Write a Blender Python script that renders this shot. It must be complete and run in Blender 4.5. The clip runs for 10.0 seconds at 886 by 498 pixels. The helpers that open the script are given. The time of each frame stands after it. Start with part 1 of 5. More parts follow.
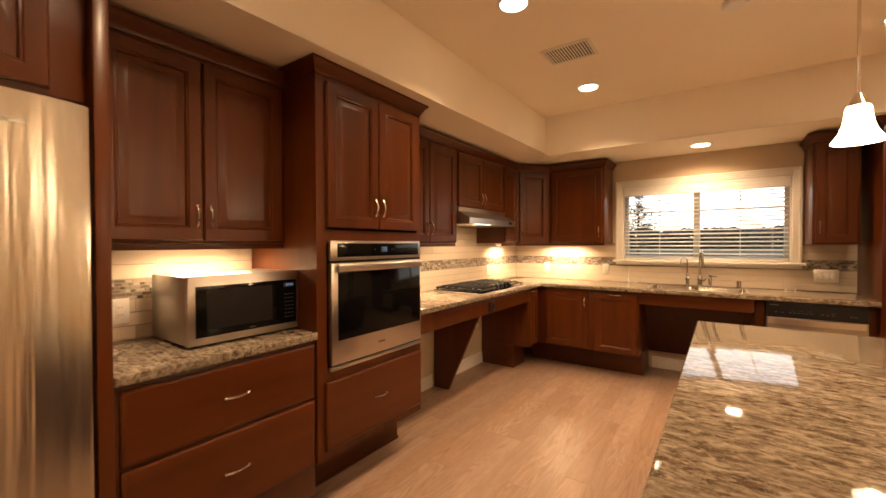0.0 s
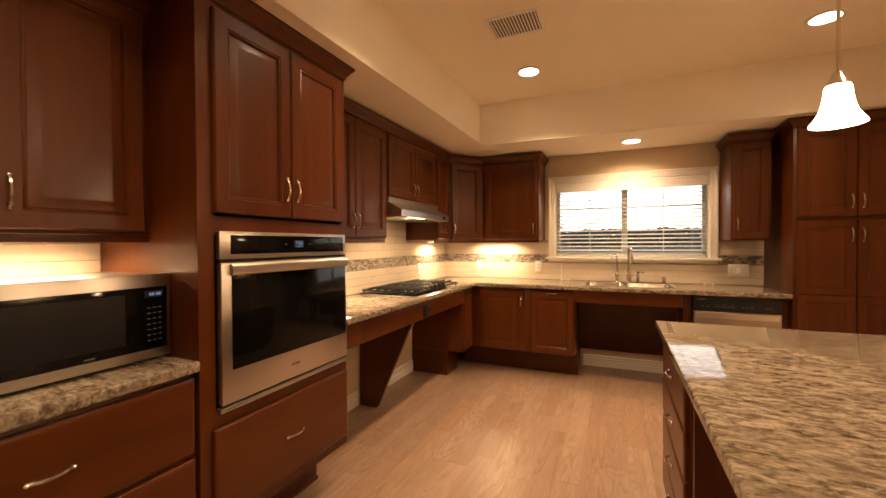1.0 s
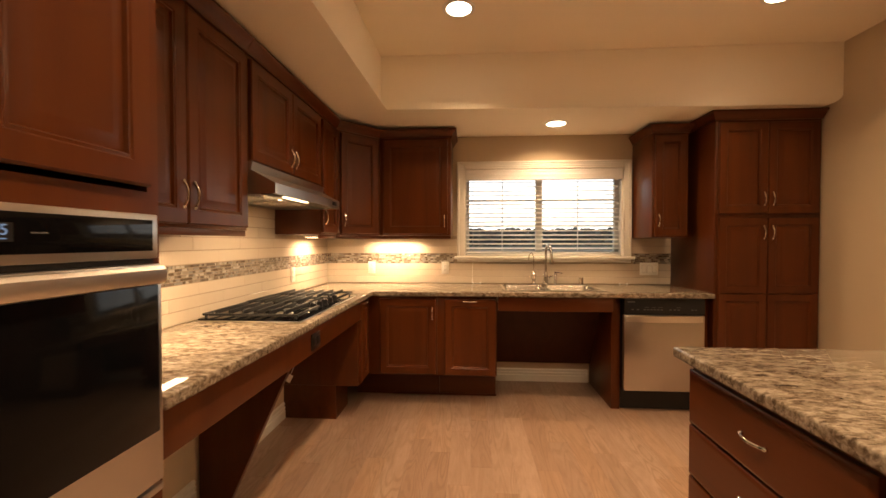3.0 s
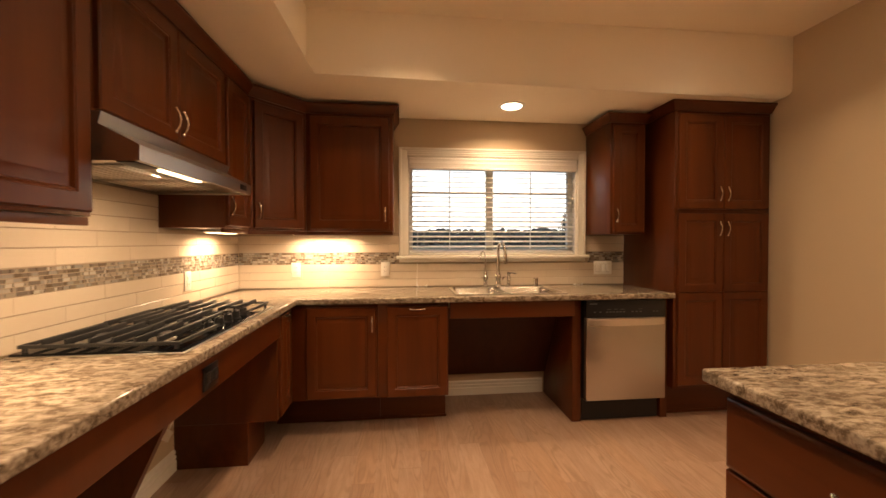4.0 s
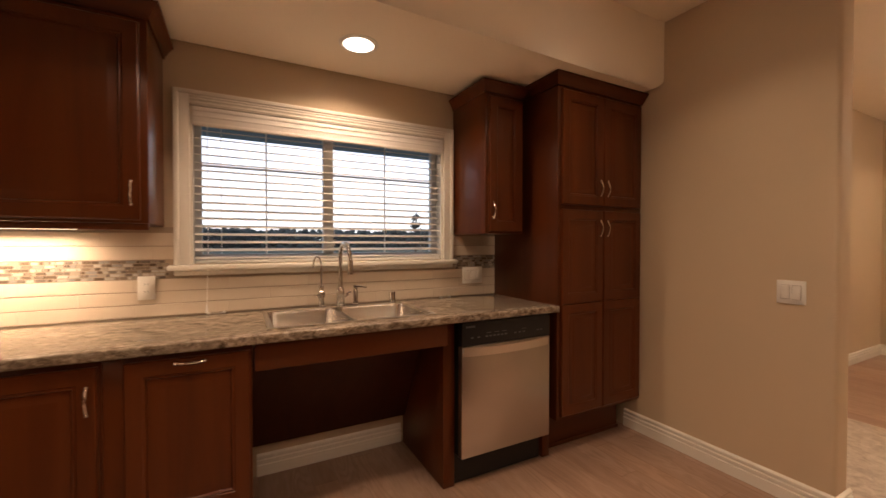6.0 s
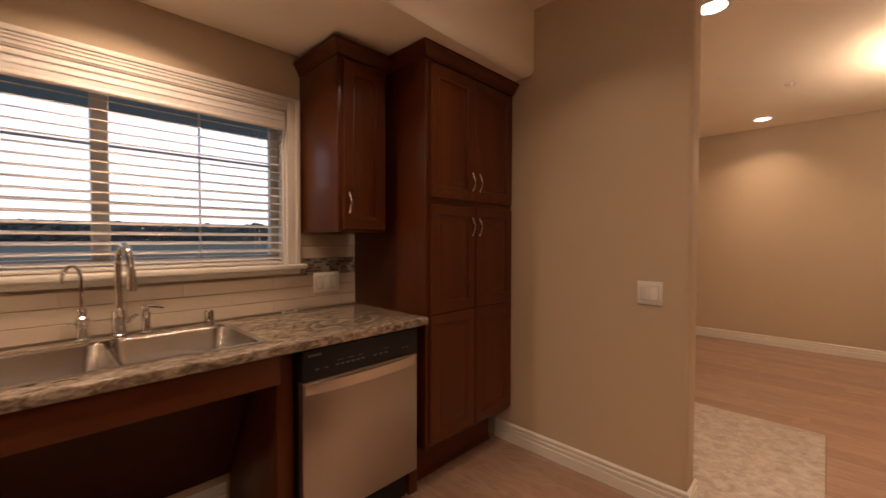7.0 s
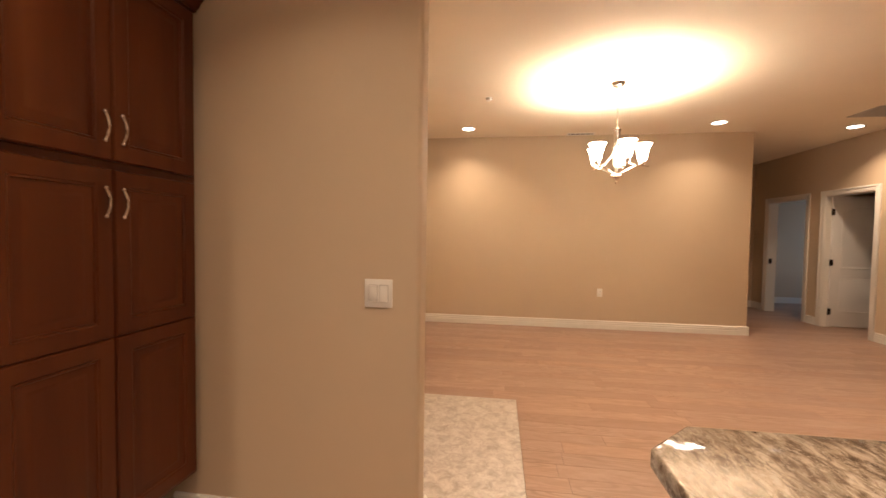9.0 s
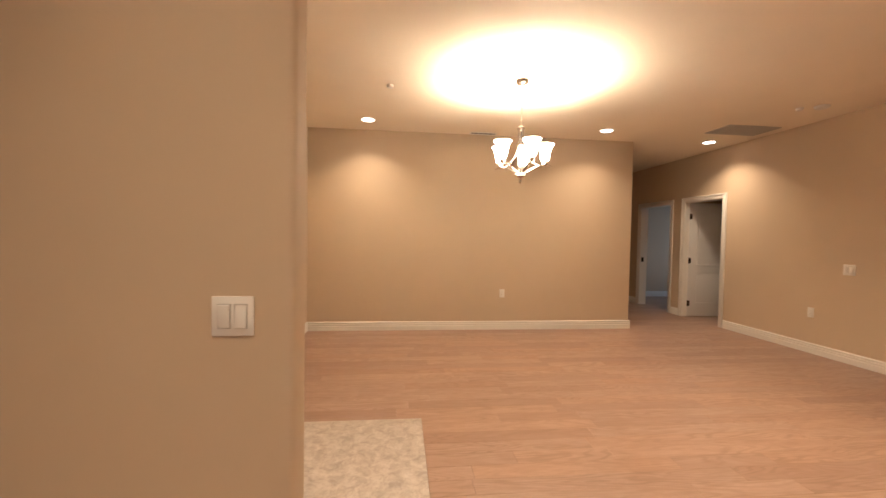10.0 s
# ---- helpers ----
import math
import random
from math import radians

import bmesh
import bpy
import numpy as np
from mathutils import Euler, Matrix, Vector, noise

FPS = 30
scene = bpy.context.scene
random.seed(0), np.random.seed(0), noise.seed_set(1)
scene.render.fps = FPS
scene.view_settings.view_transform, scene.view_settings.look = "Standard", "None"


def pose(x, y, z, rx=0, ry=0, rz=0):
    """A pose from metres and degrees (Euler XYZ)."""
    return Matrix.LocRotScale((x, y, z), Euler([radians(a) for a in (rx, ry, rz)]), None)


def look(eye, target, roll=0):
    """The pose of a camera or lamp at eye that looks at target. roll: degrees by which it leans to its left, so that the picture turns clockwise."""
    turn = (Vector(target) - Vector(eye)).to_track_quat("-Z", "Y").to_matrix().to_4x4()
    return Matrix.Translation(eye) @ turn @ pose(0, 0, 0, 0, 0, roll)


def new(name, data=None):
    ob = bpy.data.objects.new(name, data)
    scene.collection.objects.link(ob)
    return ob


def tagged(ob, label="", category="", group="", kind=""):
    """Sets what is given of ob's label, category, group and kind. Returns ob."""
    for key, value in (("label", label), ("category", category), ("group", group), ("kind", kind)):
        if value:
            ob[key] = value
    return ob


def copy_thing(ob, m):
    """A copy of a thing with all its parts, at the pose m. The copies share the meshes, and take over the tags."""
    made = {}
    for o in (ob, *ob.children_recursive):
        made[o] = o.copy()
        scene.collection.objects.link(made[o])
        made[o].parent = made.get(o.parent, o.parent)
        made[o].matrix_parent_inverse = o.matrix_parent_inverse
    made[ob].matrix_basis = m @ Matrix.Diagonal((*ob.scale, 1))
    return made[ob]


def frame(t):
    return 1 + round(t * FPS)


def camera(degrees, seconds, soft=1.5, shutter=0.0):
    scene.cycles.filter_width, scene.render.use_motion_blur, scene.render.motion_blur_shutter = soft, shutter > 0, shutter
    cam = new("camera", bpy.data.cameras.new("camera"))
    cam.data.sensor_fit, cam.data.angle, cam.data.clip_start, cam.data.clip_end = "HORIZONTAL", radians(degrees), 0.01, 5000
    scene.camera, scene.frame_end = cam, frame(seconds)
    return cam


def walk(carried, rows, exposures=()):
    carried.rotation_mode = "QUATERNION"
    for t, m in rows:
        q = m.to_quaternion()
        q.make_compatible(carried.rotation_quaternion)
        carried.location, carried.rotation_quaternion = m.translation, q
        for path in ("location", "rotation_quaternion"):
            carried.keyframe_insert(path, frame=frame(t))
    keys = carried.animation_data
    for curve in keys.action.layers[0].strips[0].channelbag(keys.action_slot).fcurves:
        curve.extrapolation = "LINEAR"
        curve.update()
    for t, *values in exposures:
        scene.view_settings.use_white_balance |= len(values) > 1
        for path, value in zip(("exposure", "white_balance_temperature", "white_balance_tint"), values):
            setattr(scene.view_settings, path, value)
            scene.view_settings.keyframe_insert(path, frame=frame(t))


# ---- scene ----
cam = camera(96.8, 10.0, soft=1.5, shutter=0.25)
PATH = [
    (0, (0.045, 0.1, 1.365), (-1.111, 1.732, 1.34), -0.2),
    (0.5, (-0.125, 0.252, 1.335), (-1.095, 2.001, 1.311), -0.1),
    (1, (-0.261, 0.417, 1.334), (-1.063, 2.249, 1.307), -0.3),
    (1.5, (-0.437, 0.588, 1.333), (-1.072, 2.485, 1.304), -0.2),
    (2, (-0.584, 0.788, 1.321), (-1.063, 2.729, 1.292), -0.1),
    (2.5, (-0.716, 1.006, 1.327), (-1.031, 2.98, 1.288), -0.1),
    (4, (-0.936, 1.704, 1.293), (-0.723, 3.692, 1.257), -0.1),
    (4.5, (-0.92, 1.964, 1.288), (-0.557, 3.93, 1.256), -0.3),
    (5, (-0.881, 2.212, 1.282), (-0.359, 4.142, 1.261), -0.2),
    (6.5, (-0.511, 2.737, 1.304), (0.661, 4.359, 1.264), 0.1),
    (7, (-0.345, 2.878, 1.316), (1.083, 4.278, 1.266), 0.1),
    (7.5, (-0.206, 2.953, 1.302), (1.458, 4.06, 1.237), 0.4),
    (8, (-0.042, 2.994, 1.296), (1.782, 3.81, 1.222), 0.7),
    (8.5, (0.091, 3.012, 1.287), (2.016, 3.553, 1.22), 0.7),
    (9, (0.219, 3.027, 1.292), (2.198, 3.305, 1.221), 0.8),
    (9.5, (0.386, 3.053, 1.287), (2.385, 3.066, 1.221), 1.0),
    (10, (0.576, 3.026, 1.29), (2.564, 2.814, 1.229), 1.0),
]
EXPOSURES = [(0.0, 0.38, 7350, 15), (2.5, 0.11, 7300, 14), (4.5, 0.02, 7000, 16), (5.8, -0.33, 6400, 19), (6.5, -0.55, 6250, 21), (7.0, -0.6, 6300, 23), (8.0, -0.06, 6150, 20), (10.0, 0.19, 5650, 11)]
walk(cam, [(t, look(eye, target, roll)) for t, eye, target, roll in PATH], EXPOSURES)

# ---- plan, in metres ----
WEST, NORTH, EAST, SOUTH = -2.22, 4.975, 1.772, -1.785   # inner faces of the kitchen walls
CEIL, SOFFIT = 2.71, 2.295
TOP, UNDER = 0.925, 0.887                                 # worktop
FAR, FAR_END, LIVING_N, HALL_END = 5.98, -0.30, 4.27, 8.46
BASE_X, BASE_Y = -1.63, 4.33                              # fronts of the base units
UPPER_X, UPPER_Y = -1.88, 4.59                            # fronts of the wall units

# ---- world and daylight ----
world = bpy.data.worlds.new("dusk_sky")
scene.world = world
world.use_nodes = True
wn = world.node_tree
sky = wn.nodes.new("ShaderNodeTexSky")
sky.sky_type, sky.sun_disc = "NISHITA", False
sky.sun_elevation, sky.sun_rotation, sky.dust_density = radians(32), radians(270), 3.0
wn.links.new(sky.outputs["Color"], wn.nodes["Background"].inputs["Color"])
wn.nodes["Background"].inputs["Strength"].default_value = 0.15
sun = new("sun", bpy.data.lights.new("sun", "SUN"))
sun.data.energy, sun.data.angle, sun.data.color = 0.8, radians(10), (1, 0.86, 0.7)
sun.matrix_world = look((-40, 0, 25), (0, 0, 0))

WARM = (1.0, 0.705, 0.43)


def area_lamp(name, place, target, watts, size, size_y=None, spread=150, colour=WARM):
    data = bpy.data.lights.new(name, "AREA")
    data.energy, data.size, data.color, data.spread = watts, size, colour, radians(spread)
    data.shape = "DISK"
    if size_y:
        data.shape, data.size_y = "RECTANGLE", size_y
    ob = new(name, data)
    ob.matrix_world = look(place, target)
    return ob


# (-0.91, 0.68) and (2.49, 0.39) are unseen lamps, added to brighten the room
DOWNLIGHTS = [(-0.91, 2.14, CEIL), (-0.91, 0.68, CEIL), (-0.896, 3.60, CEIL), (0.92, 3.59, CEIL), (0.92, 2.14, CEIL), (-0.12, 4.55, SOFFIT),
              (2.49, 3.40, CEIL), (5.50, 3.45, CEIL), (5.48, 0.39, CEIL), (5.81, -1.33, CEIL), (2.49, 0.39, CEIL)]
LAMP_WATTS = {(-0.91, 2.14): 11, (-0.91, 0.68): 10, (0.92, 3.59): 7, (0.92, 2.14): 8, (-0.896, 3.60): 12.5, (-0.12, 4.55): 12, (5.50, 3.45): 8, (5.48, 0.39): 8, (5.81, -1.33): 12, (2.49, 3.40): 9, (2.49, 0.39): 27}
for dx, dy, dz in DOWNLIGHTS:
    area_lamp("downlight_beam", (dx, dy, dz - 0.02), (dx, dy, 0), LAMP_WATTS.get((dx, dy), 21), 0.13, spread=150 if dz == SOFFIT else 120)


# ---- materials ----
class Nodes:
    """A small wrapper to write node trees in few lines."""

    def __init__(self, name):
        self.mat = bpy.data.materials.new(name)
        self.mat.use_nodes = True
        self.tree = self.mat.node_tree
        self.bsdf = self.tree.nodes["Principled BSDF"]

    def add(self, kind, **values):
        n = self.tree.nodes.new("ShaderNode" + kind)
        for key, v in values.items():
            if key in n.inputs:
                self.put(n.inputs[key], v)
            elif key.replace("_", " ") in n.inputs:
                self.put(n.inputs[key.replace("_", " ")], v)
            elif key == "kind":
                n.noise_type = v
            elif key == "op":
                n.operation = v
            elif key == "feature":
                n.feature = v
        return n

    def put(self, socket, v):
        if isinstance(v, bpy.types.NodeSocket):
            self.tree.links.new(v, socket)
        else:
            socket.default_value = v

    def coords(self, scale=(1, 1, 1), random_shift=False, out="Object"):
        co = self.add("TexCoord").outputs[out]
        if random_shift:
            r = self.add("ObjectInfo").outputs["Random"]
            shift = self.add("VectorMath", op="SCALE")
            shift.inputs[0].default_value = (37.0, 21.0, 13.0)
            self.put(shift.inputs["Scale"], r)
            plus = self.add("VectorMath", op="ADD")
            self.put(plus.inputs[0], co)
            self.put(plus.inputs[1], shift.outputs[0])
            co = plus.outputs[0]
        m = self.add("Mapping", Vector=co)
        m.inputs["Scale"].default_value = scale
        return m.outputs[0]

    def noise(self, co, scale, detail=4, rough=0.55, distort=0.0):
        return self.add("TexNoise", Vector=co, Scale=scale, Detail=detail, Roughness=rough, Distortion=distort).outputs["Fac"]

    def ramp(self, fac, stops):
        n = self.add("ValToRGB", Fac=fac)
        els = n.color_ramp.elements
        while len(els) < len(stops):
            els.new(0.5)
        for e, (p, c) in zip(els, stops):
            e.position = p
            e.color = (*c, 1) if len(c) == 3 else c
        return n.outputs["Color"]

    def mix(self, fac, a, b, blend="MIX"):
        n = self.add("Mix")
        n.data_type, n.blend_type = "RGBA", blend
        self.put(n.inputs[0], fac)
        for sock, v in ((n.inputs[6], a), (n.inputs[7], b)):
            self.put(sock, v if isinstance(v, bpy.types.NodeSocket) else (*v, 1))
        return n.outputs[2]

    def span(self, fac, lo, hi):
        n = self.add("MapRange", Value=fac)
        n.inputs["To Min"].default_value, n.inputs["To Max"].default_value = lo, hi
        return n.outputs[0]

    def bump(self, height, strength, distance=0.01):
        self.put(self.bsdf.inputs["Normal"], self.add("Bump", Height=height, Strength=strength, Distance=distance).outputs[0])

    def done(self, colour, rough, metal=0.0, coat=0.0, spec=0.5):
        b = self.bsdf
        self.put(b.inputs["Base Color"], colour if isinstance(colour, bpy.types.NodeSocket) else (*colour, 1))
        self.put(b.inputs["Roughness"], rough)
        b.inputs["Metallic"].default_value = metal
        b.inputs["Coat Weight"].default_value = coat
        b.inputs["Coat Roughness"].default_value = 0.15
        b.inputs["Specular IOR Level"].default_value = spec
        return self.mat


def wood(name, along, dark, mid, light, rough=0.27):
    """Stained wood with its grain along one axis of the thing."""
    n = Nodes(name)
    sc = [14.0, 14.0, 14.0]
    sc["xyz".index(along)] = 0.9
    co = n.coords(sc, True)
    wide = n.noise(co, 0.55, 4, 0.5, 1.2)
    fine = n.noise(co, 7.0, 6, 0.7)
    cloud = n.noise(n.coords((1, 1, 1), True), 1.6, 2)
    col = n.ramp(wide, [(0.1, dark), (0.45, mid), (0.95, light)])
    col = n.mix(n.ramp(fine, [(0.42, (0, 0, 0)), (0.68, (0.10, 0.10, 0.10))]), col, dark)
    col = n.mix(n.ramp(cloud, [(0.3, (0, 0, 0)), (0.75, (0.3, 0.3, 0.3))]), col, light)
    n.bump(fine, 0.03, 0.001)
    return n.done(col, n.span(fine, rough + 0.03, rough + 0.08), coat=0.06, spec=0.30)


CHERRY = ((0.038, 0.0074, 0.0013), (0.080, 0.0178, 0.0031), (0.122, 0.0315, 0.0060))
wood_v = wood("cherry_upright", "z", *CHERRY)
wood_h = wood("cherry_level", "x", *CHERRY)
# same cherry at half strength: interior shade put into the base colour
wood_shaded = wood("cherry_shaded", "z", *[tuple(0.5 * c for c in k) for k in CHERRY], rough=0.45)


def paint(name, colour, rough=0.6, grain=260, strength=0.12, cloud=0.05):
    n = Nodes(name)
    co = n.coords((1, 1, 1))
    tone = n.noise(co, 1.3, 3)
    spot = n.noise(co, grain, 3)
    col = n.mix(n.span(tone, 0, 1), tuple(c * (1 - cloud) for c in colour), tuple(min(1, c * (1 + cloud)) for c in colour))
    n.bump(spot, strength, 0.002)
    return n.done(col, n.span(tone, rough - 0.06, rough + 0.06), spec=0.35)


wall_paint = paint("beige_wall_paint", (0.58, 0.465, 0.325), grain=140, strength=0.2)
ceiling_paint = paint("cream_ceiling_paint", (0.89, 0.80, 0.65), 0.75, grain=120, strength=0.25)
white_paint = paint("white_trim_paint", (0.80, 0.77, 0.70), 0.32, 400, 0.03, 0.02)
door_paint = paint("white_door_paint", (0.74, 0.73, 0.70), 0.4, 300, 0.05, 0.03)
white_plastic = paint("white_plastic", (0.80, 0.78, 0.72), 0.35, 500, 0.02, 0.02)
slat_paint = paint("white_slat", (0.84, 0.82, 0.78), 0.45, 300, 0.03, 0.03)


def thin_slat():
    """White faux-wood slats that let a little daylight through."""
    n = Nodes("translucent_slat")
    tone = n.noise(n.coords((1, 20, 20)), 3.0, 3)
    n.done(n.mix(n.span(tone, 0, 1), (0.80, 0.78, 0.74), (0.87, 0.85, 0.81)), 0.4)
    glowing = n.add("BsdfTranslucent")
    glowing.inputs[0].default_value = (0.85, 0.83, 0.78, 1)
    mixer = n.add("MixShader", Fac=0.3)
    n.put(mixer.inputs[1], n.bsdf.outputs[0])
    n.put(mixer.inputs[2], glowing.outputs[0])
    n.put(n.tree.nodes["Material Output"].inputs["Surface"], mixer.outputs[0])
    return n.mat


slat_thin = thin_slat()
dark_plastic = paint("black_plastic", (0.012, 0.012, 0.013), 0.3, 400, 0.04, 0.2)
iron = paint("cast_iron", (0.018, 0.018, 0.018), 0.45, 300, 0.3, 0.3)
bronze = paint("dark_bronze", (0.02, 0.014, 0.01), 0.4, 300, 0.1, 0.2)
vinyl = paint("window_vinyl", (0.80, 0.80, 0.79), 0.4, 300, 0.04, 0.03)
socket_dark = paint("socket_slot", (0.08, 0.07, 0.06), 0.5, 300, 0.04, 0.03)
vent_grey = paint("vent_grey", (0.5, 0.47, 0.43), 0.5, 300, 0.02, 0.03)
legend_grey = paint("legend_grey", (0.11, 0.112, 0.115), 0.5, 300, 0.02, 0.03)


def metal(name, colour, rough, along=None, streak=0.1):
    n = Nodes(name)
    sc = [220.0, 220.0, 220.0]
    if along:
        sc["xyz".index(along)] = 2.0
    co = n.coords(sc)
    line = n.noise(co, 1.0, 3)
    smear = n.noise(n.coords((1, 1, 1)), 5.0, 3)
    n.bump(line, 0.05 if along else 0.01, 0.001)
    col = n.mix(n.span(smear, 0, 1), tuple(c * 0.93 for c in colour), colour)
    ro = n.add("Math", op="ADD")
    n.put(ro.inputs[0], n.span(line, rough - streak / 2, rough + streak / 2))
    n.put(ro.inputs[1], n.span(smear, -0.03, 0.05))
    return n.done(col, ro.outputs[0], 1.0)


steel_h = metal("brushed_steel_level", (0.56, 0.53, 0.49), 0.30, "x")
steel_v = metal("brushed_steel_upright", (0.56, 0.53, 0.49), 0.30, "z")


def wavy_steel():
    n = Nodes("wavy_refrigerator_steel")
    wave = n.noise(n.coords((9.0, 9.0, 0.35)), 1.0, 3, 0.5, 0.4)
    line = n.noise(n.coords((260.0, 260.0, 2.0)), 1.0, 2)
    n.bump(wave, 0.6, 0.025)
    return n.done((0.64, 0.60, 0.53), n.span(line, 0.20, 0.28), 1.0)


fridge_steel = wavy_steel()
nickel = metal("satin_nickel", (0.80, 0.76, 0.69), 0.16)
bar_steel = metal("smooth_bar_steel", (0.80, 0.77, 0.72), 0.3)
chrome = metal("chrome", (0.78, 0.78, 0.77), 0.10)


def drawn_steel():
    """Smooth steel drawn sideways, so that lights stretch upright on it."""
    n = Nodes("drawn_sink_steel")
    tangent = n.add("Tangent")
    tangent.direction_type, tangent.axis = "RADIAL", "Z"
    smear = n.noise(n.coords((2, 2, 30)), 3.0, 3)
    n.put(n.bsdf.inputs["Tangent"], tangent.outputs[0])
    n.bsdf.inputs["Anisotropic"].default_value = 0.7
    return n.done((0.74, 0.71, 0.66), n.span(smear, 0.20, 0.30), 1.0)


sink_steel = drawn_steel()


def glossy_black(name):
    n = Nodes(name)
    n.bump(n.noise(n.coords(), 30, 2), 0.004, 0.001)
    return n.done((0.004, 0.004, 0.0045), n.span(n.noise(n.coords(), 4, 3), 0.05, 0.1), spec=0.14)


black_glass = glossy_black("black_glass")


def granite_stone():
    n = Nodes("speckled_granite")
    flow = n.coords((0.52, 1.15, 1.0))
    co = n.coords()
    drift = n.noise(flow, 7, 3, 0.5, 0.6)
    big = n.noise(flow, 36, 5, 0.6, 0.7)
    mid = n.noise(flow, 78, 4, 0.6, 0.5)
    fine = n.noise(co, 210, 3, 0.6)
    col = n.ramp(big, [(0.30, (0.055, 0.038, 0.025)), (0.41, (0.125, 0.090, 0.060)), (0.48, (0.215, 0.168, 0.120)), (0.55, (0.275, 0.222, 0.168)), (0.63, (0.42, 0.36, 0.285)), (0.74, (0.22, 0.182, 0.145))])
    col = n.mix(n.ramp(mid, [(0.53, (0, 0, 0)), (0.64, (0.6, 0.6, 0.6))]), col, (0.41, 0.355, 0.29))
    col = n.mix(n.ramp(mid, [(0.36, (0.6, 0.6, 0.6)), (0.46, (0, 0, 0))]), col, (0.09, 0.063, 0.044))
    col = n.mix(n.ramp(fine, [(0.58, (0, 0, 0)), (0.70, (0.5, 0.5, 0.5))]), col, (0.46, 0.41, 0.35))
    col = n.mix(n.ramp(drift, [(0.40, (0.35, 0.35, 0.35)), (0.52, (0, 0, 0))]), col, (0.16, 0.125, 0.095))
    n.bump(fine, 0.02, 0.001)
    return n.done(col, n.span(mid, 0.03, 0.075), spec=0.2)


granite = granite_stone()


def plank_wood():
    n = Nodes("oak_plank")
    r = n.add("ObjectInfo").outputs["Random"]
    isl = n.add("NewGeometry").outputs["Random Per Island"]
    both = n.add("Math", op="ADD")
    n.put(both.inputs[0], r)
    n.put(both.inputs[1], isl)
    fr = n.add("Math", op="FRACT")
    n.put(fr.inputs[0], both.outputs[0])
    pos = n.add("NewGeometry").outputs["Position"]
    shift = n.add("VectorMath", op="SCALE")
    shift.inputs[0].default_value = (7.0, 31.0, 3.0)
    n.put(shift.inputs["Scale"], fr.outputs[0])
    plus = n.add("VectorMath", op="ADD")
    n.put(plus.inputs[0], pos)
    n.put(plus.inputs[1], shift.outputs[0])
    m = n.add("Mapping", Vector=plus.outputs[0])
    m.inputs["Scale"].default_value = (7.0, 1.1, 7.0)
    grain = n.noise(m.outputs[0], 1.2, 7, 0.66, 3.5)
    fine = n.noise(m.outputs[0], 14.0, 5, 0.7)
    low = n.add("Mapping", Vector=plus.outputs[0])
    low.inputs["Scale"].default_value = (6.0, 0.8, 6.0)
    swell = n.add("Math", op="MULTIPLY")
    n.put(swell.inputs[0], n.noise(low.outputs[0], 1.0, 2, 0.45, 0.3))
    swell.inputs[1].default_value = 130.0
    wave = n.add("Math", op="SINE")
    n.put(wave.inputs[0], swell.outputs[0])
    soft = n.noise(low.outputs[0], 0.9, 2)
    tone = n.ramp(fr.outputs[0], [(0.0, (0.315, 0.198, 0.140)), (0.3, (0.355, 0.235, 0.170)), (0.65, (0.405, 0.272, 0.198)), (0.9, (0.38, 0.236, 0.155)), (1.0, (0.33, 0.206, 0.144))])
    col = n.mix(n.ramp(grain, [(0.38, (0, 0, 0)), (0.62, (0.42, 0.42, 0.42))]), tone, (0.25, 0.142, 0.09))
    lines = n.add("Math", op="MULTIPLY")
    n.put(lines.inputs[0], n.ramp(wave.outputs[0], [(0.0, (0, 0, 0)), (0.9, (0.50, 0.50, 0.50))]))
    n.put(lines.inputs[1], n.ramp(soft, [(0.35, (0.15, 0.15, 0.15)), (0.6, (1, 1, 1))]))
    col = n.mix(lines.outputs[0], col, (0.215, 0.128, 0.082))
    col = n.mix(n.ramp(fine, [(0.45, (0, 0, 0)), (0.7, (0.16, 0.16, 0.16))]), col, (0.16, 0.096, 0.06))
    col = n.mix(1.0, col, (1.06, 1.08, 1.12), "MULTIPLY")
    n.bump(fine, 0.05, 0.002)
    return n.done(col, n.span(grain, 0.3, 0.42), coat=0.05)


oak = plank_wood()


def tile_glaze(name, colours, rough=0.18):
    n = Nodes(name)
    r = n.add("ObjectInfo").outputs["Random"]
    isl = n.add("NewGeometry").outputs["Random Per Island"]
    both = n.add("Math", op="ADD")
    n.put(both.inputs[0], r)
    n.put(both.inputs[1], isl)
    fr = n.add("Math", op="FRACT")
    n.put(fr.inputs[0], both.outputs[0])
    ramp = n.add("ValToRGB", Fac=fr.outputs[0])
    ramp.color_ramp.interpolation = "CONSTANT" if len(colours) > 3 else "LINEAR"
    els = ramp.color_ramp.elements
    while len(els) < len(colours):
        els.new(0.5)
    for i, (e, c) in enumerate(zip(els, colours)):
        e.position, e.color = i / len(colours), (*c, 1)
    co = n.add("NewGeometry").outputs["Position"]
    cloud = n.noise(co, 22, 3)
    col = n.mix(n.span(cloud, 0, 0.12), ramp.outputs["Color"], (0.45, 0.36, 0.26))
    n.bump(cloud, 0.04, 0.004)
    return n.done(col, n.span(cloud, rough - 0.05, rough + 0.06))


subway = tile_glaze("cream_glazed_tile", [(0.62, 0.535, 0.43), (0.68, 0.59, 0.475), (0.65, 0.56, 0.445)])
mosaic = tile_glaze("glass_stone_mosaic", [(0.13, 0.095, 0.065), (0.40, 0.365, 0.31), (0.22, 0.175, 0.135), (0.28, 0.27, 0.25), (0.50, 0.46, 0.40), (0.17, 0.14, 0.12), (0.33, 0.285, 0.23)], 0.15)
grout = paint("grout", (0.40, 0.32, 0.24), 0.85, 300, 0.2)


